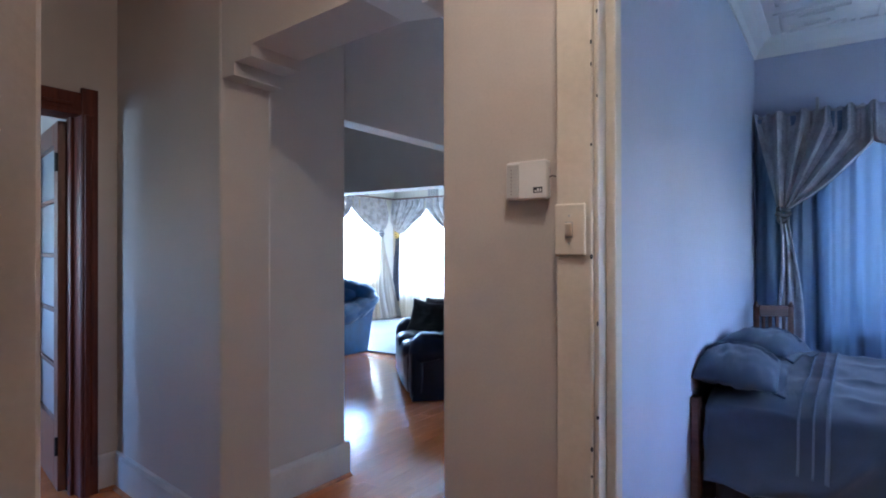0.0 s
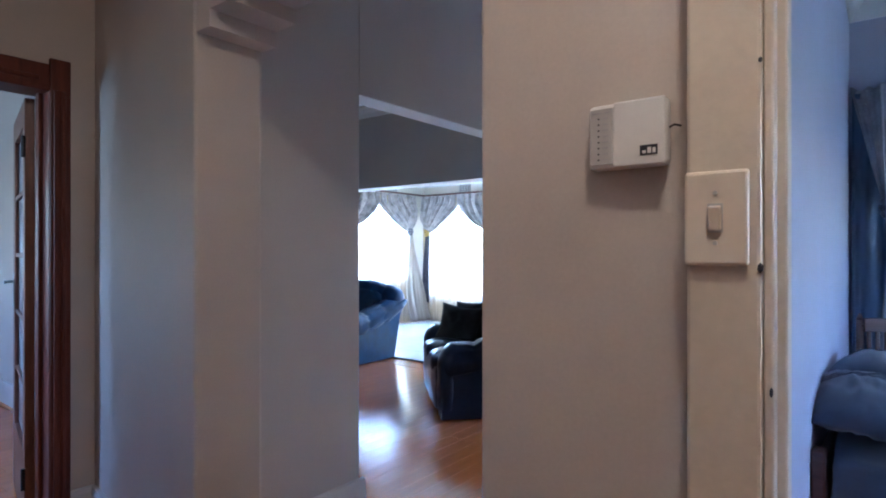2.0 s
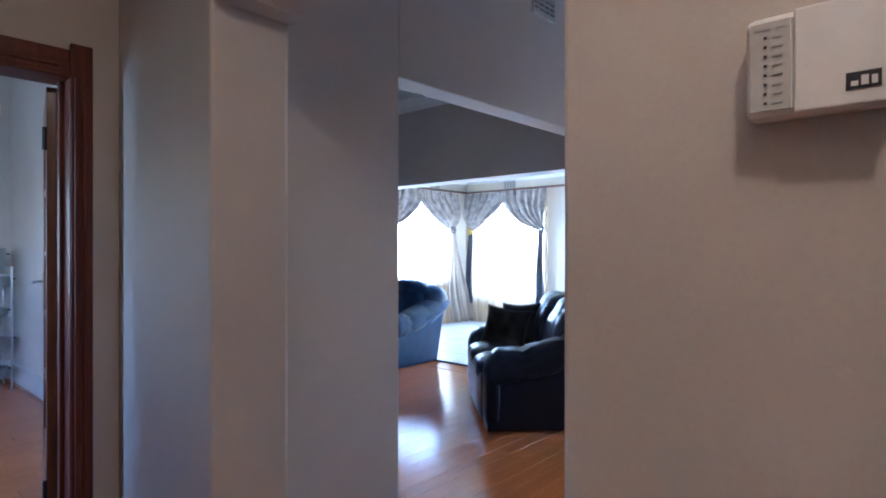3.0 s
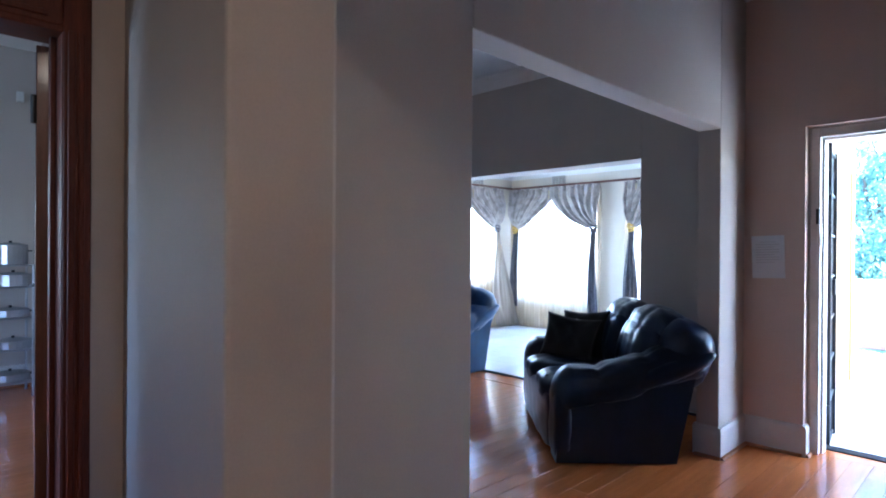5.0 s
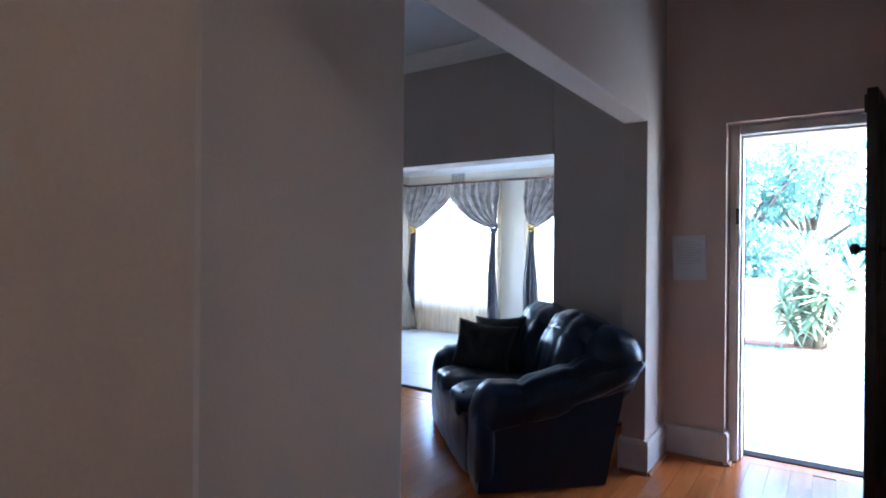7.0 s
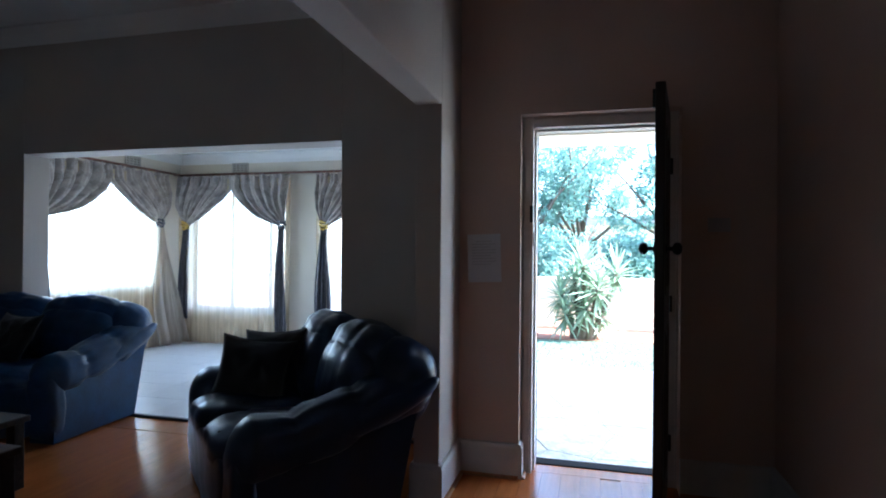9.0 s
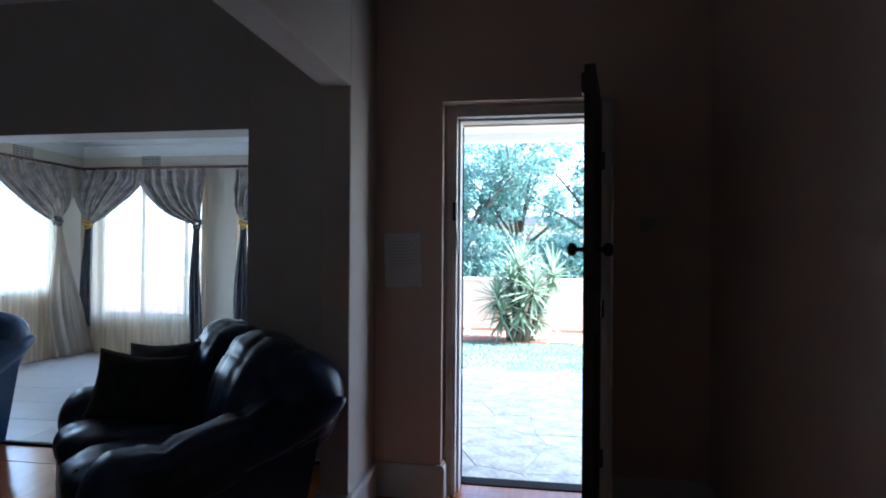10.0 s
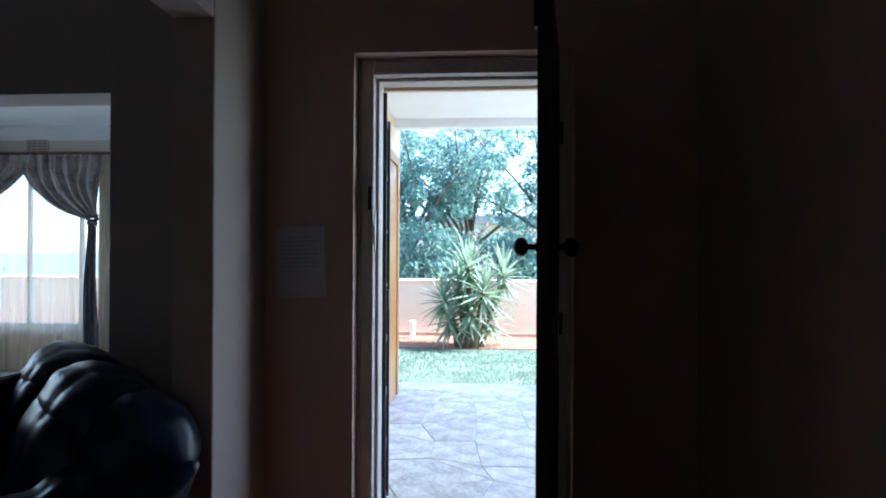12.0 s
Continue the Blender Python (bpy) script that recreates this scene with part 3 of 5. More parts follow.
def kitchen_door():
    f = setting("door_2", boxes((-3.285, 1.602, 0.001, -3.10, 1.631, 2.055), bevel=0.005), M_DARKWOOD, "kitchen doorway with a dark-stained wooden frame", category="door")
    part("jamb", boxes((-3.285, 0.66, 0.001, -3.10, 0.725, 2.055), bevel=0.006), M_DARKWOOD, f)
    part("head", boxes((-3.285, 0.66, 2.056, -3.10, 1.631, 2.105), bevel=0.006), M_DARKWOOD, f)
    for y0, y1 in ((1.606, 1.690), (0.600, 0.70)):
        bm = boxes((-3.120, y0, 0.0, -3.096, y1, 2.205), bevel=0.005)
        box(bm, -3.098, y0 + 0.012, 0.0, -3.086, y0 + 0.034, 2.06, bevel=0.004)
        box(bm, -3.098, y1 - 0.040, 0.16, -3.088, y1 - 0.022, 2.06, bevel=0.004)
        part("architrave", bm, M_DARKWOOD, f)
    bm = boxes((-3.120, 0.702, 2.075, -3.097, 1.604, 2.175), bevel=0.005)
    box(bm, -3.099, 0.702, 2.095, -3.088, 1.563, 2.115, bevel=0.004)
    part("architrave", bm, M_DARKWOOD, f)
    part("door_stop", boxes((-3.215, 1.584, 0.001, -3.180, 1.601, 2.055), bevel=0.003), M_DARKWOOD, f)
    # glazed leaf, hinged at the right post and swung into the kitchen
    leaf = thing("glazed_door_leaf", "dark wooden glazed door leaf standing open to the kitchen", "door", pose(-3.262, 1.596, 0.012, 0, 0, -12.0))
    L, T, Z = 0.76, 0.04, 2.03
    part("stile", boxes((-0.105, -T, 0, 0, 0, Z), bevel=0.004), M_LEAFWOOD, leaf)
    part("stile", boxes((-L, -T, 0, -L + 0.105, 0, Z), bevel=0.004), M_LEAFWOOD, leaf)
    part("top_rail", boxes((-L + 0.107, -T, Z - 0.12, -0.107, 0, Z), bevel=0.003), M_LEAFWOOD, leaf)
    part("bottom_rail", boxes((-L + 0.107, -T, 0, -0.107, 0, 0.36), bevel=0.003), M_LEAFWOOD, leaf)
    zs = [0.36 + k * (Z - 0.48) / 5 for k in range(6)]
    for k in range(5):
        if k:
            part("glazing_bar", boxes((-L + 0.107, -T + 0.004, zs[k] - 0.012, -0.107, -0.004, zs[k] + 0.012), bevel=0.002), M_LEAFWOOD, leaf)
        p = part("pane", boxes((-L + 0.107, -T / 2 - 0.002, zs[k] + 0.013, -0.107, -T / 2 + 0.002, zs[k + 1] - 0.013)), M_FROST, leaf, "frosted glass pane")
        p.visible_shadow = False
    for s, y in ((-1, -T), (1, 0.0)):
        part("lock_plate", boxes((-L + 0.03, min(y, y + s * 0.004), 1.0, -L + 0.07, max(y, y + s * 0.004), 1.19)), M_STEEL, leaf, "steel lock plate")
        h = rod(bmesh.new(), (-L + 0.05, y, 1.14), (-L + 0.05, y + s * 0.045, 1.14), 0.007)
        rod(h, (-L + 0.05, y + s * 0.042, 1.14), (-L + 0.16, y + s * 0.045, 1.14), 0.008)
        part("handle", h, M_STEEL, leaf, "steel lever handle", smooth=True)
    for z in (0.2, 1.75):
        part("hinge", rod(bmesh.new(), (0.006, -0.046, z), (0.006, -0.046, z + 0.10), 0.009), M_IRON, leaf)


kitchen_door()


def bedroom_frame():
    """The cream-painted lining of the bedroom doorway, with its chips."""
    f = setting("door_3", boxes((-0.298, 1.432, 0.001, -0.212, 1.476, 2.20), bevel=0.005), M_TRIM, "bedroom doorway with a chipped cream-painted frame", category="door")
    part("jamb", boxes((-0.2985, 1.478, 0.001, -0.225, 1.640, 2.14), bevel=0.003), M_TRIM, f)
    part("jamb_bead", boxes((-0.2115, 1.442, 0.001, -0.200, 1.468, 2.14), (-0.2115, 1.478, 0.001, -0.207, 1.50, 2.14), bevel=0.003), M_TRIM, f)
    part("door_stop", boxes((-0.2245, 1.56, 0.001, -0.200, 1.60, 2.14), bevel=0.003), M_TRIM, f)
    part("back_architrave", boxes((-0.287, 1.641, 0.001, -0.215, 1.655, 2.18), bevel=0.003), M_TRIM, f)
    part("jamb", boxes((0.60, 1.432, 0.001, 0.66, 1.640, 2.14), bevel=0.004), M_TRIM, f)
    part("head", boxes((-0.2245, 1.45, 2.08, 0.598, 1.64, 2.139), bevel=0.004), M_TRIM, f)
    part("architrave", boxes((-0.210, 1.435, 2.142, 0.66, 1.476, 2.22), bevel=0.004), M_TRIM, f)
    rnd = random.Random(5)
    for z in (0.22, 0.31, 0.42, 0.46, 0.50, 0.58, 0.66, 0.70, 0.75, 0.82, 0.88, 0.95, 1.16, 1.31, 1.56, 1.67, 1.74, 1.79, 1.86, 1.93):
        w, hgt = rnd.uniform(0.002, 0.004), rnd.uniform(0.003, 0.007)
        x = -0.213 if rnd.random() < 0.6 else -0.203
        y = 1.431 if x < -0.21 else 1.441
        bm = bmesh.new()
        bmesh.ops.create_icosphere(bm, subdivisions=1, radius=1.0, matrix=Matrix.Translation((x, y, z)) @ Matrix.Diagonal((w, 0.002, hgt, 1)))
        part("chip", bm, M_INK, f, "dark chipped paint spot")
    # the frame's shadow beside it, put in as a thin brown strip
    part("shade_strip", boxes((-0.306, 1.470, 0.2, -0.2990, 1.4765, 2.6), bevel=0.001), M_FRAME_SHADE, f, "brown strip standing for the frame's shadow on the pier")


bedroom_frame()


def window(name, m, w, h, bars, label):
    """A steel window in its opening; local x across, y outwards, z up from the sill."""
    f = setting(name, boxes((-w / 2, -0.11, -0.035, w / 2, 0.02, -0.001), bevel=0.004), M_WINFRAME, label, category="window")
    f.matrix_world = m
    part("window_frame", boxes((-w / 2, 0.02, 0, -w / 2 + 0.04, 0.07, h), bevel=0.003), M_WINFRAME, f)
    part("window_frame", boxes((w / 2 - 0.04, 0.02, 0, w / 2, 0.07, h), bevel=0.003), M_WINFRAME, f)
    part("window_frame", boxes((-w / 2 + 0.041, 0.02, 0, w / 2 - 0.041, 0.07, 0.04), bevel=0.003), M_WINFRAME, f)
    part("window_frame", boxes((-w / 2 + 0.041, 0.02, h - 0.04, w / 2 - 0.041, 0.07, h), bevel=0.003), M_WINFRAME, f)
    xs = [-w / 2 + 0.04, *[-w / 2 + b * w for b in bars], w / 2 - 0.04]
    for x in xs[1:-1]:
        part("mullion", boxes((x - 0.018, 0.022, 0.041, x + 0.018, 0.068, h - 0.041), bevel=0.003), M_WINFRAME, f)
    for a, b in zip(xs, xs[1:]):
        p = part("pane", boxes((a + 0.019, 0.043, 0.042, b - 0.019, 0.047, h - 0.042)), M_GLASS, f)
        p.visible_shadow = False


window("window_1", pose(-7.13, 7.535, 0.82, 0, 0, 90), 1.77, 1.36, (0.36, 0.66), "large steel-framed side window in bright daylight")
window("window_2", pose(-6.12, 9.06, 0.47), 1.50, 1.71, (0.40, 0.80), "large steel-framed front window in bright daylight")
window("window_3", pose(-4.05, 9.06, 0.47), 1.50, 1.71, (0.40, 0.80), "large steel-framed front window in bright daylight")
window("window_4", pose(1.5, 5.36, 0.75), 2.60, 1.45, (0.33, 0.66), "steel-framed bedroom window behind curtains")


# ---------------------------------------------------------------- curtains
def sheet(nu, nv, fn):
    bm = bmesh.new()
    vs = [[bm.verts.new(fn(i / nu, j / nv)) for i in range(nu + 1)] for j in range(nv + 1)]
    for j in range(nv):
        for i in range(nu):
            bm.faces.new((vs[j][i], vs[j][i + 1], vs[j + 1][i + 1], vs[j + 1][i]))
    return bm


def smooth01(x):
    x = max(0.0, min(1.0, x))
    return x * x * (3 - 2 * x)


def swag(side, half, ztie, zrod, seed):
    """Half of a gathered valance: a pleated heading on the rail, then folds that sag and run together at a tie near the outer side."""
    def fn(s, v):
        head = 0.16 + 0.015 * math.sin(6 * s + seed)
        x, z = half * (s * 1.02), zrod + 0.025
        w = max(0.0, (v - 0.16) / 0.84)
        z -= head * min(1.0, v / 0.16) * (0.55 + 0.45 * s)
        tx, tz = 0.12 + (s - 0.5) * 0.11, ztie + 0.035 - 0.045 * s
        e = w ** (1.0 + 0.15 * s)
        px_, pz = x + (tx - x) * e, z + (tz - z) * w
        pz -= (0.07 * s * s + 0.02) * math.sin(math.pi * w) * half
        amp = 0.020 + 0.026 * math.sin(math.pi * min(1, 0.15 + 0.8 * v)) - 0.022 * w ** 3
        f = 2 * math.pi * 6.0 * s + seed + 0.9 * math.sin(2.4 * w + seed) + 1.3 * noise.noise(Vector((s * 5, w * 1.5, seed)))
        y = -0.055 - 0.07 * math.sin(math.pi * w) - amp * (math.sin(f) + 0.35 * math.sin(2 * f + 1)) - 0.010 * math.sin(2 * math.pi * 19 * s + 4 * v) * (1 - w)
        y -= 0.035 * noise.noise(Vector((s * 6 + seed, v * 3, seed))) + 0.014 * noise.noise(Vector((s * 17 + seed, v * 6, seed)))
        pz += 0.014 * math.sin(f * 2.7) * (1 - smooth01(v * 7))
        return (-side * px_, y, pz)
    return sheet(112, 34, fn)


def tail(ztop, zbot, w0, w1, lean, seed, folds=3.0, kick=0.0):
    """The hanging end of a tied curtain."""
    def fn(u, v):
        w = w0 + (w1 - w0) * smooth01(v * 1.3)
        x = (u - 0.5) * w + lean * v ** 1.4 + 0.012 * math.sin(5 * v + seed)
        y = -0.05 - 0.028 * math.sin(2 * math.pi * folds * u + seed + 0.8 * v) * (0.5 + 0.6 * v) - 0.010 * math.sin(2 * math.pi * 7 * u + 4 * v) - kick * v ** 3 * (0.6 + 0.5 * u)
        return (x, y, ztop + (zbot - ztop) * v)
    return sheet(36, 24, fn)


def tie_knot(x, z, r):
    bm = bmesh.new()
    for k, (dz, rr) in enumerate(((0.03, r), (-0.01, r * 1.15), (-0.05, r * 0.85))):
        moved_pts = [(x + rr * math.cos(a) * 0.95, -0.055 + rr * 0.6 * math.sin(a), z + dz + 0.012 * math.sin(2 * a + k)) for a in [2 * math.pi * i / 14 for i in range(15)]]
        t = tube(moved_pts, [0.016] * 15, 8)
        me = bpy.data.meshes.new("t")
        t.to_mesh(me)
        t.free()
        bm.from_mesh(me)
        bpy.data.meshes.remove(me)
    return bm


def solid(ob, t=0.004):
    s = ob.modifiers.new("cloth", "SOLIDIFY")
    s.thickness = t
    return ob


def dressed_window(m, half, zrod, ztie, seed, tails, label):
    """Swagged curtain: two valance halves, knotted ties and hanging tails. tails: for each side (side, z of its foot, width, lean, material, tie material)."""
    c = thing("curtain", label, "curtain", m, "sunroom curtains")
    for i, (side, zb, w1, lean, mat, tie_mat) in enumerate(tails):
        a = part("swag", moved(swag(side, half, ztie, zrod, seed + i * 2.3), Matrix.Translation((side * half, 0, 0))), M_SATIN, c, smooth=True)
        solid(a)
        b = part("tail", moved(tail(ztie - 0.01, zb, 0.09, w1, lean, seed + i, kick=0.45 * max(0.0, w1 - 0.3)), Matrix.Translation((side * half - side * 0.12, 0, 0))), mat, c, smooth=True)
        solid(b)
        part("tie", tie_knot(side * half - side * 0.12, ztie + 0.005, 0.052), tie_mat, c, smooth=True)
        for k in range(9):
            d = bmesh.new()
            bmesh.ops.create_icosphere(d, subdivisions=1, radius=0.008, matrix=Matrix.Translation((side * half * (1 - (k + 0.5) / 9), -0.085, zrod - 0.09 + 0.01 * math.sin(k * 2.1))))
            part("stud", d, M_STEEL, c, "shiny round stud")
    return c


ROD = 2.285
c1 = dressed_window(pose(-6.985, 7.60, 0, 0, 0, 90), 0.98, ROD, 1.66, 0.4, [(-1, 0.05, 0.25, 0.02, M_SATIN, M_SATIN), (1, 0.03, 0.52, 0.18, M_LACE, M_SATIN_DARK)], "silver satin swag curtain with a sheer tail")
c2 = dressed_window(pose(-6.11, 8.90, 0), 0.86, ROD, 1.64, 1.7, [(-1, 0.35, 0.15, -0.03, M_SATIN_DARK, M_GOLD), (1, 0.04, 0.17, -0.02, M_SATIN_DARK, M_SATIN_DARK)], "silver satin swag curtain with dark striped tails")
c3 = dressed_window(pose(-4.05, 8.90, 0), 0.82, ROD, 1.64, 3.1, [(-1, 0.30, 0.24, -0.04, M_SATIN_DARK, M_GOLD), (1, 0.3, 0.2, 0.0, M_SATIN_DARK, M_GOLD)], "silver satin swag curtain with dark striped tails and gold cords")


def sheer(m, w, ztop, zbot, seed):
    c = thing("sheer_curtain", "sheer cream lace curtain hanging over a bright window", "curtain", m, "sheer curtains")

    def fn(u, v):
        y = -0.018 * math.sin(2 * math.pi * 9 * u + seed) - 0.01 * math.sin(2 * math.pi * 23 * u + 2 * v) - 0.03 * v * noise.noise(Vector((u * 6, v, seed)))
        return ((u - 0.5) * w, y, ztop + (zbot - ztop) * v)
    part("cloth", sheet(110, 8, fn), M_SHEER, c, smooth=True)
    return c


sheer(pose(-6.965, 7.56, 0, 0, 0, 90), 1.95, 2.27, 0.03, 0.3)
sheer(pose(-6.11, 8.885, 0), 1.72, 2.27, 0.03, 1.3)
sheer(pose(-4.05, 8.885, 0), 1.64, 2.27, 0.03, 2.3)

for a, b in (((-6.93, 6.25, ROD + 0.05), (-6.93, 8.87, ROD + 0.05)), ((-6.95, 8.86, ROD + 0.05), (-2.95, 8.86, ROD + 0.05))):
    r = thing("curtain_rail", "dark wooden curtain rail along the sunroom wall", "curtain rail", None, "curtain rails")
    part("pole", rod(bmesh.new(), a, b, 0.016, seg=12), M_ROD, r, smooth=True)
    for k in (0.02, 0.35, 0.68, 0.98):
        p = Vector(a).lerp(Vector(b), k)
        w = Vector((-0.09, 0, 0)) if a[0] == b[0] else Vector((0, 0.09, 0))
        part("bracket", rod(bmesh.new(), p, p + w, 0.010, seg=8), M_ROD, r)


def wall_vent(m):
    v = thing("wall_vent", "louvred plaster air vent high on the wall", "vent", m, "air vents")
    # flat plate whose dark colour stands for the shaded slots
    part("backing", boxes((-0.115, -0.004, -0.06, 0.115, 0.002, 0.06)), M_VENT_SHADE, v)
    part("frame", boxes((-0.125, -0.014, 0.06, 0.125, 0.002, 0.072), (-0.125, -0.014, -0.072, 0.125, 0.002, -0.06), (-0.125, -0.014, -0.06, -0.113, 0.002, 0.06), (0.113, -0.014, -0.06, 0.125, 0.002, 0.06)), M_VENT, v)
    for k in range(4):
        part("slat", boxes((-0.112, -0.012, -0.052 + k * 0.030, 0.112, -0.004, -0.038 + k * 0.030)), M_VENT, v)
    for k in range(3):
        part("rib", boxes((-0.06 + k * 0.06 - 0.004, -0.013, -0.058, -0.06 + k * 0.06 + 0.004, -0.0045, 0.058)), M_VENT, v)


wall_vent(pose(-6.06, 8.948, 2.425))
wall_vent(pose(-7.018, 8.07, 2.415, 0, 0, 90))
wall_vent(pose(XL + 0.002, 3.83, 2.79, 0, 0, 90))


# ---------------------------------------------------------------- sofas and living room
def pillow(sx, sy, th, seed=0):
    """A soft square cushion with pinched corners; lies in the xy plane."""
    bm = bmesh.new()
    n = 22
    tops = []
    for s in (1, -1):
        g = []
        for j in range(n + 1):
            for i in range(n + 1):
                u, v = 2 * i / n - 1, 2 * j / n - 1
                f = ((1 - u * u) * (1 - v * v)) ** 0.42
                z = s * th / 2 * f + (0.020 * noise.noise(Vector((u * 2.5 + seed, v * 2.5, s))) + 0.010 * noise.noise(Vector((u * 3 + seed, v * 9, s)))) * f + 0.006 * f * math.sin(9 * u + 6 * v + seed)
                g.append(bm.verts.new((u * sx / 2 * (0.87 + 0.13 * v * v), v * sy / 2 * (0.86 + 0.14 * u * u), z)))
        tops.append(g)
        for j in range(n):
            for i in range(n):
                q = [g[j * (n + 1) + i], g[j * (n + 1) + i + 1], g[(j + 1) * (n + 1) + i + 1], g[(j + 1) * (n + 1) + i]]
                bm.faces.new(q if s > 0 else q[::-1])
    bmesh.ops.remove_doubles(bm, verts=bm.verts, dist=0.0004)
    return bm


def lobed_arm(sx, out, seed):
    """A stuffed leather arm rising from front to back in three gathered lobes; out is the outer side's sign."""
    rng = (0.01, 0.13, 0.30, 0.60, 0.85, 1.02)
    top = (0.540, 0.580, 0.585, 0.670, 0.765, 0.785)
    seams = (0.30, 0.60)
    bm = bmesh.new()
    n, seg, rings = 72, 36, []
    for i in range(n + 1):
        y = 0.015 + 0.985 * (0.5 - 0.5 * math.cos(math.pi * i / n))
        zt = float(np.interp(y, rng, top))
        d = min(abs(y - q) for q in seams)
        g = math.exp(-(d / 0.035) ** 2)
        e = 1.0
        if y < 0.13:
            e = math.sqrt(max(0.0, 1 - ((0.13 - y) / 0.116) ** 2))
        elif y > 0.86:
            e = math.sqrt(max(0.0, 1 - ((y - 0.86) / 0.141) ** 2))
        end = math.exp(-((1.0 - y) / 0.10) ** 2)
        rw, rh = (0.152 - 0.008 * g) * e, (0.134 - 0.015 * g) * e
        ring = []
        for k in range(seg):
            a = 2 * math.pi * k / seg
            c, q = math.cos(a), math.sin(a)
            u = math.copysign(abs(c) ** 0.85, c) * rw
            w = math.copysign(abs(q) ** 0.85, q) * rh
            crease = 0.010 * math.exp(-(d / 0.09) ** 2) * math.sin(11 * a + seed) + 0.012 * end * math.sin(13 * a + seed)
            p = Vector((sx + out * u, y, zt - 0.125 + w))
            r = 1 + (crease + 0.012 * noise.noise(p * 5 + Vector((seed, 0, 0))) + 0.004 * noise.noise(Vector((p.x * 26, p.y * 9, p.z * 26 + seed)))) / 0.14
            ring.append(bm.verts.new((sx + out * u * r, y, zt - 0.125 + w * r)))
        rings.append(ring)
    for a, b in zip(rings, rings[1:]):
        for k in range(seg):
            bm.faces.new((a[k], a[(k + 1) % seg], b[(k + 1) % seg], b[k]))
    bm.faces.new(rings[0])
    bm.faces.new(rings[-1][::-1])
    bmesh.ops.recalc_face_normals(bm, faces=bm.faces)
    return bm


def outer_roll(sx, out, seed):
    """The thin gathered roll under an arm's outer edge."""
    n = 30
    pts, rad = [], []
    for i in range(n + 1):
        t = i / n
        pts.append((sx + out * (0.085 + 0.035 * smooth01(t * 1.4)), 0.34 + 0.66 * t, 0.455 + 0.235 * t ** 1.15))
        e = math.sqrt(max(0.02, 1 - abs(2 * t - 1) ** 3))
        rad.append((0.060 * e, 0.062 * e))
    bm = tube(pts, rad, 20)
    for v in bm.verts:
        v.co += Vector((1, 0, 1)) * 0.008 * noise.noise(Vector((v.co.x * 18, v.co.y * 7, v.co.z * 18 + seed)))
    return bm


def sofa(m, W, D, mat, label, seed):
    """A low leather sofa: near end at x = 0, far end at x = -W, its front at y = 0."""
    s = thing("sofa", label, "sofa", m)
    side = [(0.03, 0.012), (D - 0.01, 0.012), (D + 0.13, 0.66), (D + 0.09, 0.72), (0.60, 0.54), (0.30, 0.45), (0.12, 0.41), (0.05, 0.36)]

    def slab(x0, x1):
        bm = bmesh.new()
        a = [bm.verts.new((x0, y, z)) for y, z in side]
        b = [bm.verts.new((x1, y, z)) for y, z in side]
        n = len(side)
        for i in range(n):
            bm.faces.new((a[i], a[(i + 1) % n], b[(i + 1) % n], b[i]))
        bmesh.ops.triangulate(bm, faces=[bm.faces.new(a[::-1]), bm.faces.new(b)])
        bmesh.ops.recalc_face_normals(bm, faces=bm.faces)
        return bm
    part("side_panel", slab(-0.20, -0.012), mat, s)
    part("side_panel", slab(-W + 0.012, -W + 0.20), mat, s)
    bm = boxes((-W + 0.2, 0.06, 0.06, -0.2, D - 0.04, 0.30))
    part("base", bm, mat, s)
    back = bmesh.new()
    va = [back.verts.new((x, y, z)) for x in (-W + 0.14, -0.14) for y, z in ((D - 0.10, 0.06), (D - 0.02, 0.06), (D + 0.14, 0.80), (D + 0.0, 0.84))]
    for q in ((0, 1, 2, 3), (7, 6, 5, 4), (0, 4, 5, 1), (1, 5, 6, 2), (2, 6, 7, 3), (3, 7, 4, 0)):
        back.faces.new([va[i] for i in q])
    bmesh.ops.recalc_face_normals(back, faces=back.faces)
    part("back_panel", back, mat, s)
    for k, sx in enumerate((-0.125, -W + 0.125)):
        out = 1 if k == 0 else -1
        part("armrest_pad", lobed_arm(sx, out, seed + k), mat, s, smooth=True)
        part("armrest_roll", outer_roll(sx, out, seed + k + 3), mat, s, smooth=True)
        part("armrest_front", moved(puff(0.25, 0.12, 0.46, 4.0, 12, 0.006, seed + k), Matrix.Translation((sx, 0.075, 0.245))), mat, s, smooth=True)
    w = (W - 0.46) / 2
    part("front_rail", moved(puff(W - 0.38, 0.13, 0.36, 7, 26, 0.005, seed + 6), pose(-W / 2, 0.065, 0.20)), mat, s, smooth=True)
    for k in range(2):
        x = -0.23 - w * (k + 0.5)
        xb = -0.17 - (W - 0.36) / 2 * (k + 0.5)
        part("seat_cushion", moved(puff(w + 0.05, 0.68, 0.24, 3.0, 28, 0.010, seed + k), pose(x, 0.325, 0.365, -3)), mat, s, smooth=True)
        part("back_cushion", moved(puff(w + 0.10, 0.30, 0.50, 2.8, 20, 0.006, seed + k + 9, channels=3, chan_depth=0.010), pose(xb, 0.72, 0.62, -14)), mat, s, smooth=True)
        part("headroll", moved(puff(w + 0.12, 0.36, 0.32, 2.3, 22, 0.010, seed + k + 12, channels=3, chan_depth=0.012), pose(xb, 0.82, 0.780, -22)), mat, s, smooth=True)
    for k, x in enumerate((-0.20, -W + 0.20)):
        part("back_corner", moved(puff(0.42, 0.34, 0.44, 2.6, 16, 0.008, seed + k + 15), pose(x, 0.86, 0.665, -16, 9 - 18 * k)), mat, s, smooth=True)
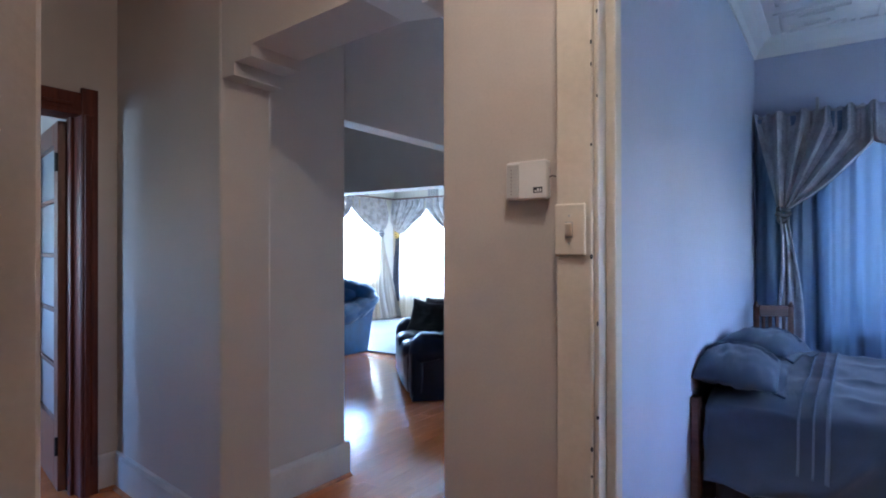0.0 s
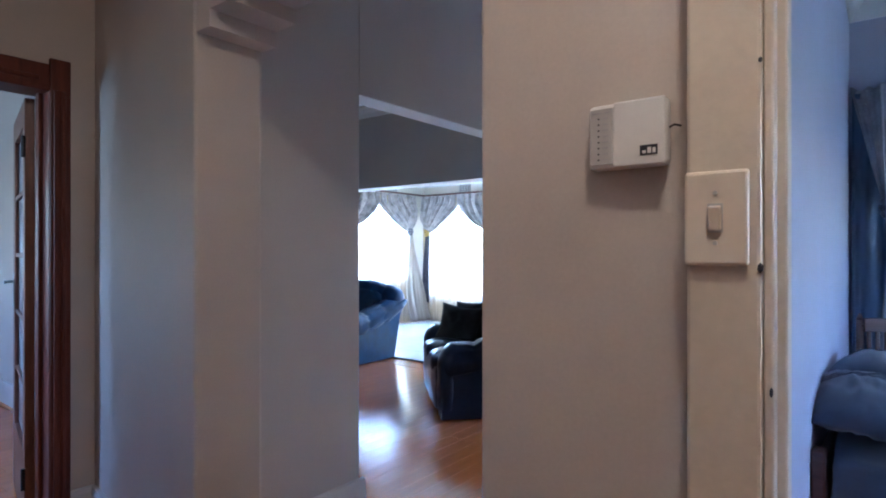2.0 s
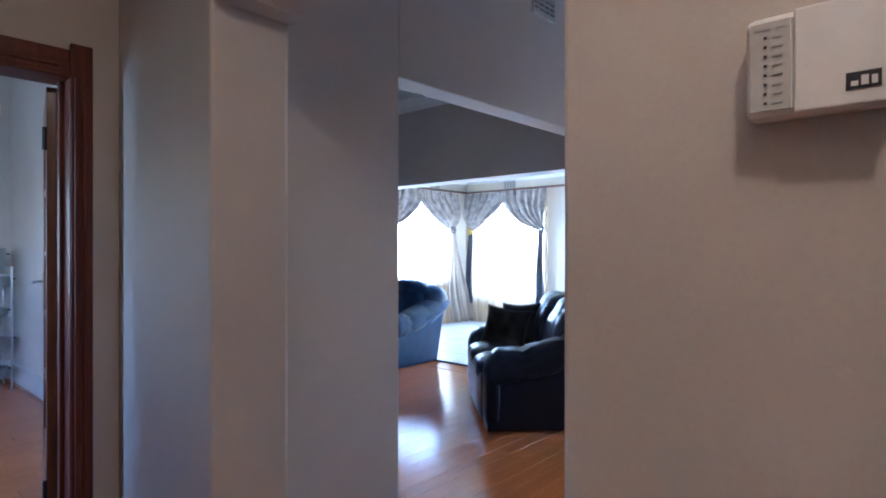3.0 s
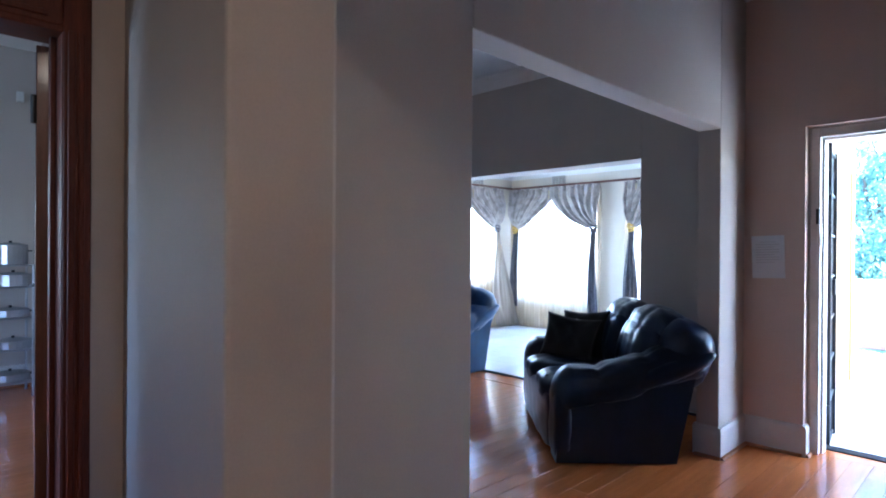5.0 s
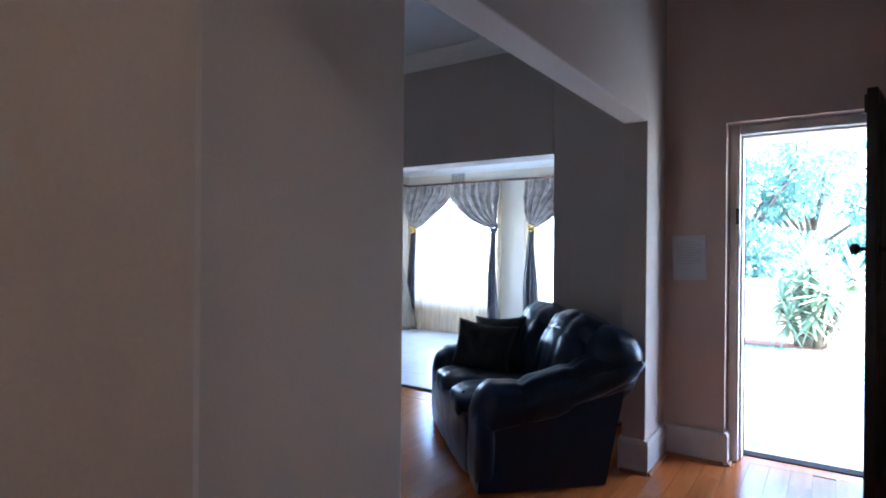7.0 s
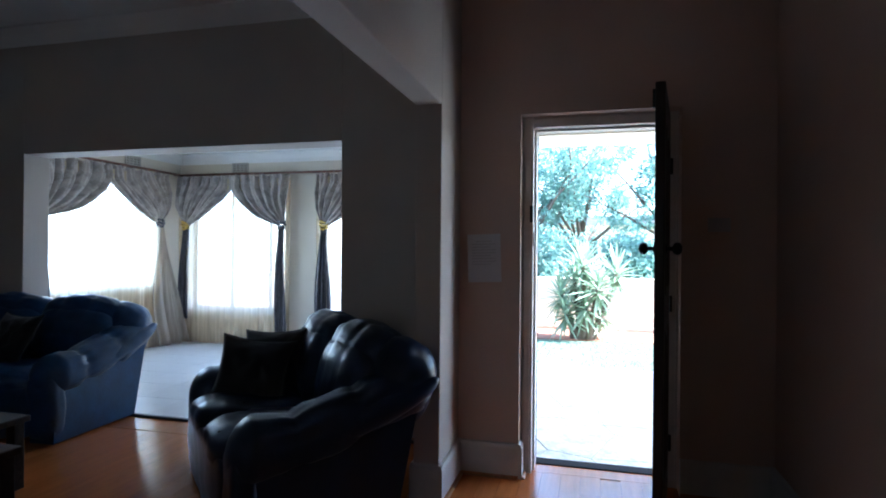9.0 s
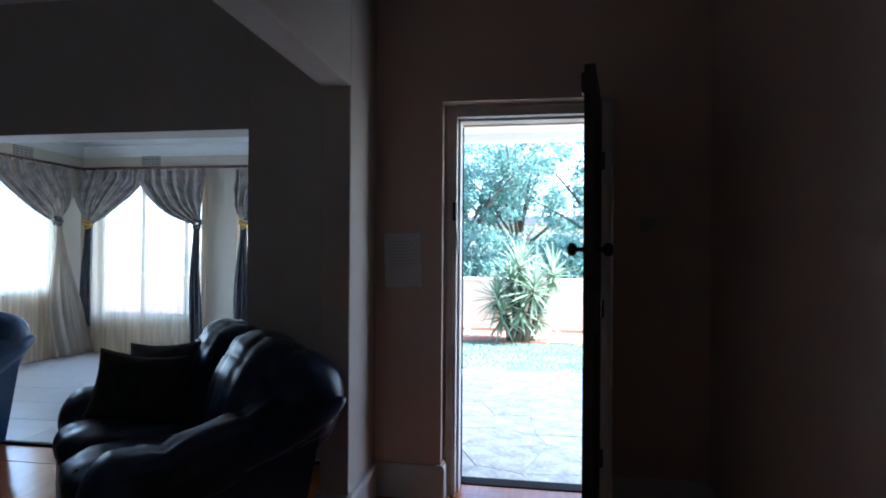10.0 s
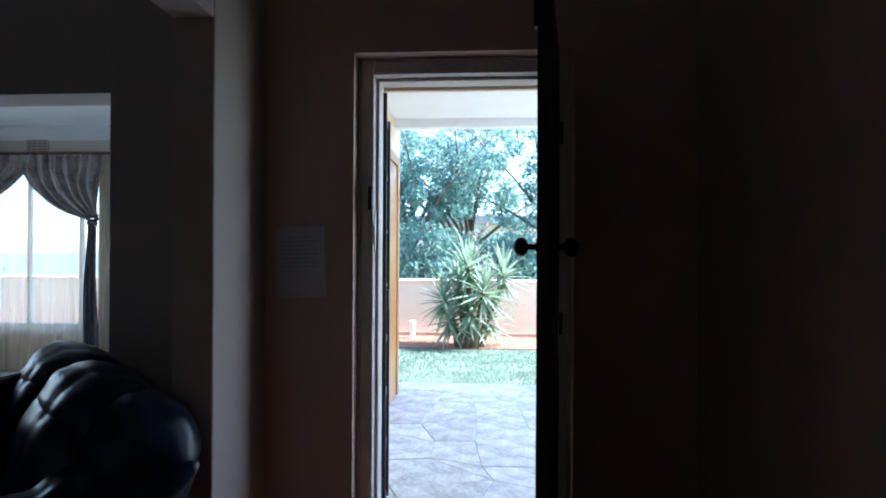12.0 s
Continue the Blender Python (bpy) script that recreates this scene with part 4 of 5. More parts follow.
    for x in (-0.08, -W + 0.08):
        for y in (0.09, D - 0.08):
            part("foot", rod(bmesh.new(), (x, y, 0.0), (x, y, 0.055), 0.022, 0.028), M_STRIP, s)
    return s


M1 = pose(-2.83, 4.10, 0, 0, 0, -45.0)
M2 = pose(-4.84, 5.07, 0, 0, 0, 3.0)
sofa(M1, 1.48, 0.78, M_LEATHER, "black leather two-seat sofa with channelled back cushions", 1.0)
sofa(M2, 1.70, 0.78, M_LEATHER2, "dark navy leather sofa standing before the sunroom opening", 5.0)
for m, lab in ((M1 @ pose(-1.06, 0.33, 0.605, 66, 4, 54), "square black scatter cushion leaning on the black sofa"), (M1 @ pose(-1.13, 0.47, 0.635, 70, -5, 42), "square black scatter cushion behind another on the black sofa"), (M2 @ pose(-0.80, 0.42, 0.63, 62, 0, -12), "square black scatter cushion on the navy sofa")):
    c = thing("scatter_cushion", lab, "cushion", m, "scatter cushions")
    part("cover", pillow(0.47, 0.41, 0.13, 3), M_CUSHION, c, smooth=True)
    part("piping", tube([(0.234 * x * (0.87 + 0.13 * y * y), 0.204 * y * (0.86 + 0.14 * x * x), 0) for x, y in [(k / 4, -1) for k in range(-4, 4)] + [(1, k / 4) for k in range(-4, 4)] + [(-k / 4, 1) for k in range(-4, 4)] + [(-1, -k / 4) for k in range(-4, 5)]], [0.005] * 33, 6), M_CUSHION, c)


def low_table(m, w, d, h, mat, label):
    t = thing("coffee_table", label, "table", m)
    part("tabletop", boxes((-w / 2, -d / 2, h - 0.035, w / 2, d / 2, h), bevel=0.006), mat, t)
    for x in (-1, 1):
        for y in (-1, 1):
            part("leg", boxes((x * (w / 2 - 0.05) - 0.03, y * (d / 2 - 0.05) - 0.03, 0, x * (w / 2 - 0.05) + 0.03, y * (d / 2 - 0.05) + 0.03, h - 0.036), bevel=0.004), mat, t)
    part("shelf", boxes((-w / 2 + 0.09, -d / 2 + 0.09, 0.12, w / 2 - 0.09, d / 2 - 0.09, 0.145), bevel=0.003), mat, t)


low_table(pose(-5.02, 4.30, 0), 1.25, 0.52, 0.40, M_TABLEWOOD, "dark wooden coffee table before the navy sofa")
low_table(pose(-4.10, 3.80, 0), 0.55, 0.50, 0.45, M_TABLEWOOD, "small dark wooden side table on the wooden floor")


# ---------------------------------------------------------------- hall fixtures
def keypad():
    k = thing("alarm_keypad", "white plastic alarm keypad on the hall pier", "keypad", pose(-0.385, 1.4775, 1.495))
    part("case", boxes((-0.056, -0.026, -0.047, 0.056, 0, 0.047), bevel=0.007), M_WHITE, k)
    part("cover", boxes((-0.016, -0.030, -0.046, 0.0555, -0.0262, 0.046), bevel=0.002), M_WHITE, k)
    part("key_panel", boxes((-0.051, -0.0275, -0.040, -0.019, -0.0262, 0.040)), M_GREYPL, k, "grey indicator panel")
    for i in range(8):
        z = 0.026 - i * 0.0085
        part("lamp", boxes((-0.040, -0.0285, z - 0.0011, -0.0375, -0.0277, z + 0.0011)), M_INK, k)
        part("caption_bar", boxes((-0.033, -0.0285, z - 0.0006, -0.025, -0.0277, z + 0.0006)), M_GREYINK, k)
    part("logo_patch", boxes((0.022, -0.0308, -0.033, 0.046, -0.0301, -0.019)), M_INK, k, "small dark printed logo patch")
    for x, w, z1 in ((0.0255, 0.005, -0.0265), (0.0325, 0.005, -0.0225), (0.0395, 0.004, -0.0235)):
        part("logo_bar", boxes((x, -0.0313, -0.0305, x + w, -0.0309, z1)), M_WHITE, k)
    part("caption_bar", boxes((-0.048, -0.0285, 0.0335, -0.034, -0.0277, 0.0348)), M_GREYINK, k)
    part("caption_bar", boxes((-0.030, -0.0285, 0.0335, -0.022, -0.0277, 0.0348)), M_GREYINK, k)
    part("cable", tube([(0.056, -0.012, 0.005), (0.063, -0.012, 0.008), (0.066, -0.010, 0.007), (0.070, -0.006, 0.006)], [0.0016] * 4, 6), M_BLACKDOOR, k)


keypad()


def light_switch(m, w, h, gangs, mat, label):
    s = thing("light_switch", label, "switch", m, "light switches")
    part("plate", boxes((-w / 2, -0.010, -h / 2, w / 2, 0, h / 2), bevel=0.004), mat, s)
    for g in range(gangs):
        x = (g - (gangs - 1) / 2) * 0.04
        part("surround", boxes((x - 0.009, -0.0112, -0.018, x + 0.009, -0.0102, 0.018)), M_GREYPL, s)
        part("rocker", moved(boxes((-0.007, -0.006, -0.015, 0.007, 0.004, 0.015), bevel=0.002), pose(x, -0.0125, 0, 10)), mat, s)
    for z in (-h / 2 + 0.028, h / 2 - 0.028):
        part("screw", rod(bmesh.new(), (0, -0.0118, z), (0, -0.0101, z), 0.0028, seg=10), M_GREYPL, s)


light_switch(pose(-0.261, 1.4315, 1.371), 0.074, 0.118, 1, M_CREAMPL, "cream plastic light switch on the bedroom door frame")
light_switch(pose(-0.73, YF - 0.0005, 1.48), 0.115, 0.075, 2, M_GREYPL, "plastic double light switch beside the entrance door")


def notice():
    n = thing("paper_notice", "white printed paper notice stuck on the wall", "notice", pose(-2.012, YF - 0.002, 1.285, 0, -2.0, 0))

    def fn(u, v):
        return ((u - 0.5) * 0.20, -0.002 - 0.006 * (u - 0.5) ** 2 * v, (0.5 - v) * 0.285)
    p = part("sheet", sheet(6, 6, fn), M_PAPER, n)
    solid(p, 0.0008)
    for i in range(9):
        z = 0.10 - i * 0.017
        part("text_bar", boxes((-0.075 if i else -0.05, -0.0062, z - 0.002, (0.07 - 0.03 * (i % 3 == 2)) if i else 0.05, -0.0056, z + 0.002)), M_GREYINK, n)


notice()

lamp = thing("ceiling_lamp", "round glass ceiling lamp glowing warm in the passage", "lamp", pose(0.04, 0.80, H))
part("rose", rod(bmesh.new(), (0, 0, -0.03), (0, 0, 0), 0.07, seg=20), M_WHITE, lamp, smooth=False)
part("stem", rod(bmesh.new(), (0, 0, -0.30), (0, 0, -0.031), 0.008), M_WHITE, lamp)
part("shade", tube([(0, 0, -0.36), (0, 0, -0.34), (0, 0, -0.301)], [0.14, 0.10, 0.03], 24, closed=False), M_LAMPGLASS, lamp, "glass shade", smooth=True)


# ---------------------------------------------------------------- bedroom
BED = pose(-0.268, 2.86, 0, 0, 0, -1.0)


def bed():
    b = thing("bed", "bed with a rumpled blue-grey duvet against the bedroom wall", "bed", BED)
    W, L, top = 1.52, 1.95, 0.665
    part("base", boxes((0.06, 0.05, 0.10, L, W - 0.05, 0.40), bevel=0.02), M_STRIP, b, "dark bed base")
    part("mattress", moved(puff(L - 0.04, W - 0.06, 0.26, 7, 8), Matrix.Translation((L / 2 + 0.05, W / 2, 0.52))), M_PIPING, b, smooth=True)

    def ridge(q):
        """A rounded fold with a sharper crest, from -1 to 1."""
        return 1 - 2 * abs(math.sin(q)) ** 0.7

    def duvet(u, v):
        # v runs across the bed from the near hem over the top to the far hem
        drop = 0.30 + 0.05 * u
        d = -drop + v * (W + 2 * drop)
        x = 0.04 + u * L
        e = min(d, W - d)
        if e < 0.0:
            out = 0.035 + 0.10 * (-e / 0.3) * (0.75 + 0.35 * math.sin(3.1 * x + 0.4)) + 0.040 * ridge(5.5 * x - 5 * e + 1.5 * noise.noise(Vector((x * 3, e * 4, 0)))) * smooth01(-e * 7)
            y, z = (-out if d < 0 else W + out), top + e
            z += 0.012 * math.sin(7 * x)
        else:
            y, z = d - 0.035 * math.exp(-e * 22) * (1 if d < W / 2 else -1), top + 0.055 * (1 - math.exp(-e * 16))
            z += 0.014 * ridge(8.5 * d + 1.6 * x + 1.2 * noise.noise(Vector((x * 2.2, d * 3, 2)))) * smooth01((x - 0.42) * 5) * smooth01(e * 9)
        z += 0.016 * noise.noise(Vector((x * 4, d * 4, 1))) + 0.007 * noise.noise(Vector((x * 15, d * 7, 4)))
        y += 0.012 * noise.noise(Vector((x * 9 + 6 * d, d * 5, 7)))
        return (x, y, z)
    solid(part("duvet", sheet(130, 120, duvet), M_BEDDING, b, "blue-grey duvet", smooth=True), 0.02)
    for k, (u0, w0) in enumerate(((0.170, 0.005), (0.196, 0.004), (0.218, 0.008))):
        def band(u, v, u0=u0, w0=w0):
            vv = 0.05 + v * 0.90
            w = Vector(duvet(u0 + u * w0, vv))
            n = (Vector(duvet(u0 + 0.01, vv)) - w).cross(Vector(duvet(u0, vv + 0.004)) - w)
            n = n if n.z > 0 or abs(n.z) < abs(n.y) else -n
            return tuple(w + n.normalized() * 0.007)
        solid(part("stitched_band", sheet(2, 130, band), M_PIPING, b, "pale stitched band", smooth=True), 0.003)
    hb = part("headboard", boxes((-0.018, -0.06, 0.0, 0.022, 0.0, 0.70), (-0.018, W, 0.0, 0.022, W + 0.06, 0.70), (-0.01, 0.0, 0.58, 0.018, W, 0.66), (-0.01, 0.0, 0.40, 0.018, W, 0.46), bevel=0.008), M_BEDWOOD, b, "brown wooden headboard")
    for i in range(12):
        y = 0.10 + i * 0.12
        part("slat", boxes((-0.005, y - 0.02, 0.455, 0.014, y + 0.02, 0.585), bevel=0.003), M_BEDWOOD, hb)
    for x in (0.12, L - 0.08):
        for y in (0.10, W - 0.10):
            part("leg", rod(bmesh.new(), (x, y, 0), (x, y, 0.105), 0.025), M_BEDWOOD, b)


bed()


def bed_pillow(m, label, seed):
    """A pillow in an open-ended case: plump body, flat flange at its free end, tucks across it."""
    sx, sy, th = 0.33, 0.58, 0.16
    p = thing("pillow", label, "pillow", m, "pillows on the bed")

    def skin(s):
        def fn(i, j):
            u, v = 2 * i - 1, 2 * j - 1
            f = ((1 - abs(u) ** 2.4) * (1 - abs(v) ** 2.4)) ** 0.5
            sag = -0.018 * u * u * v * v
            z = s * th / 2 * f * (1.15 if s > 0 else 0.75) + sag
            z += f * (0.020 * noise.noise(Vector((u * 2 + seed, v * 2, s))) + 0.012 * noise.noise(Vector((u * 7 + seed, v * 3, s))))
            k = 1 - 0.045 * (1 - v * v) * u * u
            return (u * sx / 2 * (1 - 0.05 * (1 - u * u) * v * v), v * sy / 2 * k, z)
        return sheet(34, 40, fn)
    bm = skin(1)
    low = skin(-1)
    me = bpy.data.meshes.new("skin")
    low.to_mesh(me)
    low.free()
    bm.from_mesh(me)
    bpy.data.meshes.remove(me)
    bmesh.ops.remove_doubles(bm, verts=bm.verts, dist=0.0005)
    bmesh.ops.recalc_face_normals(bm, faces=bm.faces)
    case = part("case", bm, M_BEDDING, p, smooth=True)

    def flange(u, v):
        y = (v - 0.5) * sy * 0.98
        return (sx / 2 - 0.015 + u * 0.045, y, -0.012 * u + 0.010 * math.sin(17 * y + seed) * u - 0.016 * (2 * v - 1) ** 2)
    solid(part("flange", sheet(4, 40, flange), M_BEDDING, p, "flat hem of the case", smooth=True), 0.008)
    for k in range(3):
        def tuck(u, v, k=k):
            x, y = (v - 0.5) * 0.30, 0.02 + k * 0.024 + u * 0.007
            a, b = 2 * x / sx, 2 * y / sy
            f = ((1 - abs(a) ** 2.4) * (1 - abs(b) ** 2.4)) ** 0.5
            z = th / 2 * f * 1.15 - 0.018 * a * a * b * b + f * (0.020 * noise.noise(Vector((a * 2 + seed, b * 2, 1))) + 0.012 * noise.noise(Vector((a * 7 + seed, b * 3, 1))))
            return (x, y, z + 0.004)
        solid(part("tuck", sheet(1, 24, tuck), M_BEDDING, case, "stitched tuck", smooth=True), 0.003)


bed_pillow(BED @ pose(0.120, 0.28, 0.790, 3, 5, 4), "plump blue-grey pillow with stitched tucks on the bed", 8.0)
bed_pillow(BED @ pose(0.165, 0.86, 0.81, -5, 4, -8), "plump blue-grey pillow at the far side of the bed", 3.0)


def bedroom_curtains():
    c = thing("bedroom_curtain", "long blue curtains drawn across the bedroom window", "curtain")

    def fn(u, v):
        x = -0.27 + u * 3.2
        f = 2 * math.pi * 13 * u + 1.3 * math.sin(9 * u) + 0.25 * math.sin(3 * v + 8 * u)
        y = 5.03 - 0.042 * math.sin(f) - 0.016 * math.sin(2 * f + 1.2) - 0.006 * math.sin(2 * math.pi * 57 * u + v)
        return (x, y - 0.012 * v * math.sin(30 * u), 2.29 - v * 2.26)
    part("cloth", sheet(420, 14, fn), M_CURTAIN_B, c, smooth=True)
    s = thing("swag_curtain", "silver patterned satin curtain tied in a knot over blue curtains", "curtain")
    tie = Vector((-0.088, 4.93, 1.585))

    def panel(x0, x1, foot, flip):
        """A valance panel gathered to a knot: its outer edge runs straight down, its inner edge sags a little."""
        def at(a, v):
            w = max(0.0, (v - 0.10) / 0.90)
            fold = 2 * math.pi * (4.1 * a + 0.9 * a * a) + 0.6
            x = x0 + (x1 - x0) * a
            z = 2.315 + 0.012 * math.sin(fold * 2) * (1 - v) - (0.03 + 0.24 * a ** 2.2) * min(1.0, v / 0.10)
            t = Vector((x, 4.955, z))
            e = foot + Vector(((a - 0.45) * 0.06 * flip, -0.02 * math.sin(a * 9), 0.03 * a))
            p = t.lerp(e, w)
            p.z -= 0.045 * math.sin(math.pi * w) * a * a
            crest = 1 - 2 * abs(math.sin(fold / 2)) ** 0.6
            p.y -= (0.060 * crest + 0.010 * math.sin(2 * fold + 2 + 3 * v) + 0.003 * math.sin(5 * fold)) * (1 - 0.6 * w) + 0.05 * math.sin(math.pi * w)
            p.y -= 0.020 * noise.noise(Vector((a * 7, v * 4, 2 + x0))) + 0.006 * noise.noise(Vector((a * 16, v * 8, 5)))
            return tuple(p)
        return sheet(150, 44, at)
    solid(part("swag", panel(-0.275, 0.43, tie, 1), M_SATIN_BED, s, smooth=True))
    solid(part("swag", panel(1.80, 0.42, Vector((1.62, 4.93, 1.585)), -1), M_SATIN_BED, s, smooth=True))

    def fall(u, v):
        w = 0.05 + 0.12 * smooth01(v * 1.6)
        return (tie.x + (u - 0.40) * w + 0.05 * v + 0.014 * math.sin(6 * v), 4.92 - 0.022 * math.sin(2 * math.pi * 2.4 * u + v) - 0.008 * math.sin(20 * u) - 0.012 * noise.noise(Vector((u * 4, v * 9, 3))), 1.57 - v * 1.35)
    solid(part("tail", sheet(30, 40, fall), M_SATIN_BED, s, smooth=True))
    part("tie", moved(tie_knot(0, 0, 0.034), Matrix.Translation((tie.x, tie.y + 0.045, tie.z))), M_SATIN_DARK, s, smooth=True)
    for k in range(6):
        d = bmesh.new()
        bmesh.ops.create_icosphere(d, subdivisions=1, radius=0.006, matrix=Matrix.Translation((-0.20 + k * 0.13, 4.888, 2.20 - 0.012 * k)))
        part("stud", d, M_STEEL, s, "shiny round stud")
    r = thing("curtain_rail", "thin curtain rail above the bedroom window", "curtain rail", None, "curtain rails")
    part("pole", rod(bmesh.new(), (-0.27, 5.01, 2.30), (2.9, 5.01, 2.30), 0.012), M_STEEL, r, smooth=True)
    for x in (0.115, 1.2, 2.4):
        part("bracket", boxes((x - 0.008, 4.98, 2.29, x + 0.008, 5.109, 2.40), bevel=0.003), M_STEEL, r)


bedroom_curtains()


def slatted_panel():
    """A narrow slatted wooden bed end standing in the corner."""
    p = thing("bed_end", "narrow brown slatted wooden bed end standing behind the bed", "headboard", pose(-0.215, 4.50, 0, 0, 0, 28))
    for x in (0.0, 0.215):
        part("post", rod(rod(bmesh.new(), (x, 0, 0), (x, 0, 0.95), 0.020, 0.018, 12), (x, 0, 0.95), (x, 0, 0.985), 0.020, 0.006, 12), M_BEDWOOD, p, smooth=True)
    for z, hgt in ((0.885, 0.075), (0.42, 0.06)):
        part("rail", boxes((0.017, -0.011, z, 0.198, 0.011, z + hgt), bevel=0.006), M_BEDWOOD, p)
    for k in range(4):
        part("slat", boxes((0.035 + k * 0.042, -0.007, 0.478, 0.055 + k * 0.042, 0.007, 0.886), bevel=0.003), M_BEDWOOD, p)


slatted_panel()


# ---------------------------------------------------------------- kitchen
def pot_rack():
    r = thing("pot_rack", "tall steel shelf rack holding pots in the kitchen", "rack", pose(-7.10, 1.93, 0))
    for x in (-0.17, 0.17):
        for y in (-0.2, 0.2):
            part("post", rod(bmesh.new(), (x, y, 0), (x, y, 1.16), 0.010, seg=8), M_STEEL, r)
    for z in (0.12, 0.40, 0.68, 0.95, 1.14):
        bm = boxes((-0.18, -0.21, z, 0.18, -0.20, z + 0.012), (-0.18, 0.20, z, 0.18, 0.21, z + 0.012))
        for k in range(8):
            rod(bm, (-0.17 + k * 0.0485, -0.2, z + 0.006), (-0.17 + k * 0.0485, 0.2, z + 0.006), 0.003, seg=6)
        part("shelf", bm, M_STEEL, r)
    for i, z in enumerate((0.132, 0.412, 0.692, 0.962, 1.152)):
        p = thing("cooking_pot", "shiny steel cooking pot with a lid", "pot", pose(-7.08, 1.985 + 0.02 * (i % 2), z), "pots on the rack")
        ra, h = (0.145, 0.15, 0.14, 0.15, 0.125)[i], (0.06, 0.07, 0.06, 0.10, 0.17)[i]
        part("body", tube([(0, 0, 0), (0, 0, 0.01), (0, 0, h)], [ra * 0.9, ra, ra], 20), M_STEEL, p, smooth=False)
        l = part("lid", tube([(0, 0, h + 0.001), (0, 0, h + 0.008), (0, 0, h + 0.025)], [ra * 1.03, ra * 1.03, ra * 0.4], 20), M_STEEL, p)
        part("knob", rod(bmesh.new(), (0, 0, h + 0.025), (0, 0, h + 0.045), 0.012), M_IRON, l)
        for s in (-1, 1):
            part("handle", boxes((-0.03, s * ra, h * 0.7, 0.03, s * (ra + 0.03), h * 0.7 + 0.012), bevel=0.003), M_IRON, p)


pot_rack()
sen = thing("wall_sensor", "small white motion sensor high on the kitchen wall", "sensor", pose(-7.448, 2.10, 2.72))
part("case", boxes((0, -0.03, -0.05, 0.04, 0.03, 0.05), bevel=0.01), M_WHITE, sen)


# ---------------------------------------------------------------- outdoors
setting("ground", boxes((-150, -120, -0.40, 150, 250, -0.155)), M_LAWN, "lawn reaching into the distance")
setting("soil_bed", boxes((-14, 11.75, -0.16, 14, 12.94, -0.135)), M_SOIL, "strip of bare red soil along the garden wall")

gw = tagged(new("garden_wall"), "low cream plastered boundary wall behind the lawn", "wall", "", "structure")
part("panel", boxes((-14, 12.95, -0.16, 14, 13.15, 0.78)), M_WALL_OUT, gw)
part("coping", boxes((-14, 12.93, 0.781, 14, 13.17, 0.83), bevel=0.008), M_WALL_OUT, gw)
part("plinth", boxes((-14, 12.925, -0.16, 14, 12.949, -0.075), bevel=0.006), M_TERRA, gw)
stump = thing("garden_pipe", "short white pipe standing by the garden wall", "pipe", pose(-2.46, 12.6, -0.14))
part("tube", rod(bmesh.new(), (0, 0, 0), (0, 0, 0.28), 0.045, seg=14), M_WHITE, stump, smooth=False)
part("cap", rod(bmesh.new(), (0, 0, 0.28), (0, 0, 0.30), 0.052, seg=14), M_WHITE, stump)

# porch
setting("ceiling_porch", boxes((-2.17, YFO, 2.645, 1.9, 8.80, 2.72), (-2.17, 6.6, 2.635, 1.9, 6.62, 2.6449), (-2.17, 7.7, 2.635, 1.9, 7.72, 2.6449)), M_CEIL, "white porch ceiling boards")
setting("porch_beam", boxes((-2.17, 8.801, 2.56, 1.9, 8.95, 2.75), bevel=0.006), M_CEIL, "white porch edge beam")
setting("trim_porch_band", boxes((-1.90, YFO + 0.001, 2.066, -0.85, YFO + 0.03, 2.16), bevel=0.004), M_WALL_OUT, "cream plaster band over the entrance")
setting("roof", prism([(-7.6, -2.6), (3.5, -2.6), (3.5, 9.3), (-7.6, 9.3)], 3.31, 3.41), M_ROOF, "low house roof")
post = thing("porch_post", "cream plastered porch post", "post", pose(1.75, 8.85, -0.12))
part("shaft", boxes((-0.11, -0.11, 0, 0.11, 0.11, 2.68), bevel=0.01), M_WALL_OUT, post)
part("foot", boxes((-0.14, -0.14, 0, 0.14, 0.14, 0.15), bevel=0.01), M_WALL_OUT, post)
pd = setting("door_4", boxes((-2.169, 7.86, -0.10, -2.125, 7.94, 2.26), bevel=0.005), M_ORANGEWOOD, "varnished orange wooden side door to the sunroom", category="door")
part("jamb", boxes((-2.169, 8.76, -0.10, -2.125, 8.845, 2.26), bevel=0.005), M_ORANGEWOOD, pd)
part("head", boxes((-2.169, 7.941, 2.17, -2.125, 8.759, 2.26), bevel=0.005), M_ORANGEWOOD, pd)
part("leaf", boxes((-2.169, 7.945, -0.10, -2.140, 8.755, 2.165), bevel=0.005), M_ORANGEWOOD, pd)


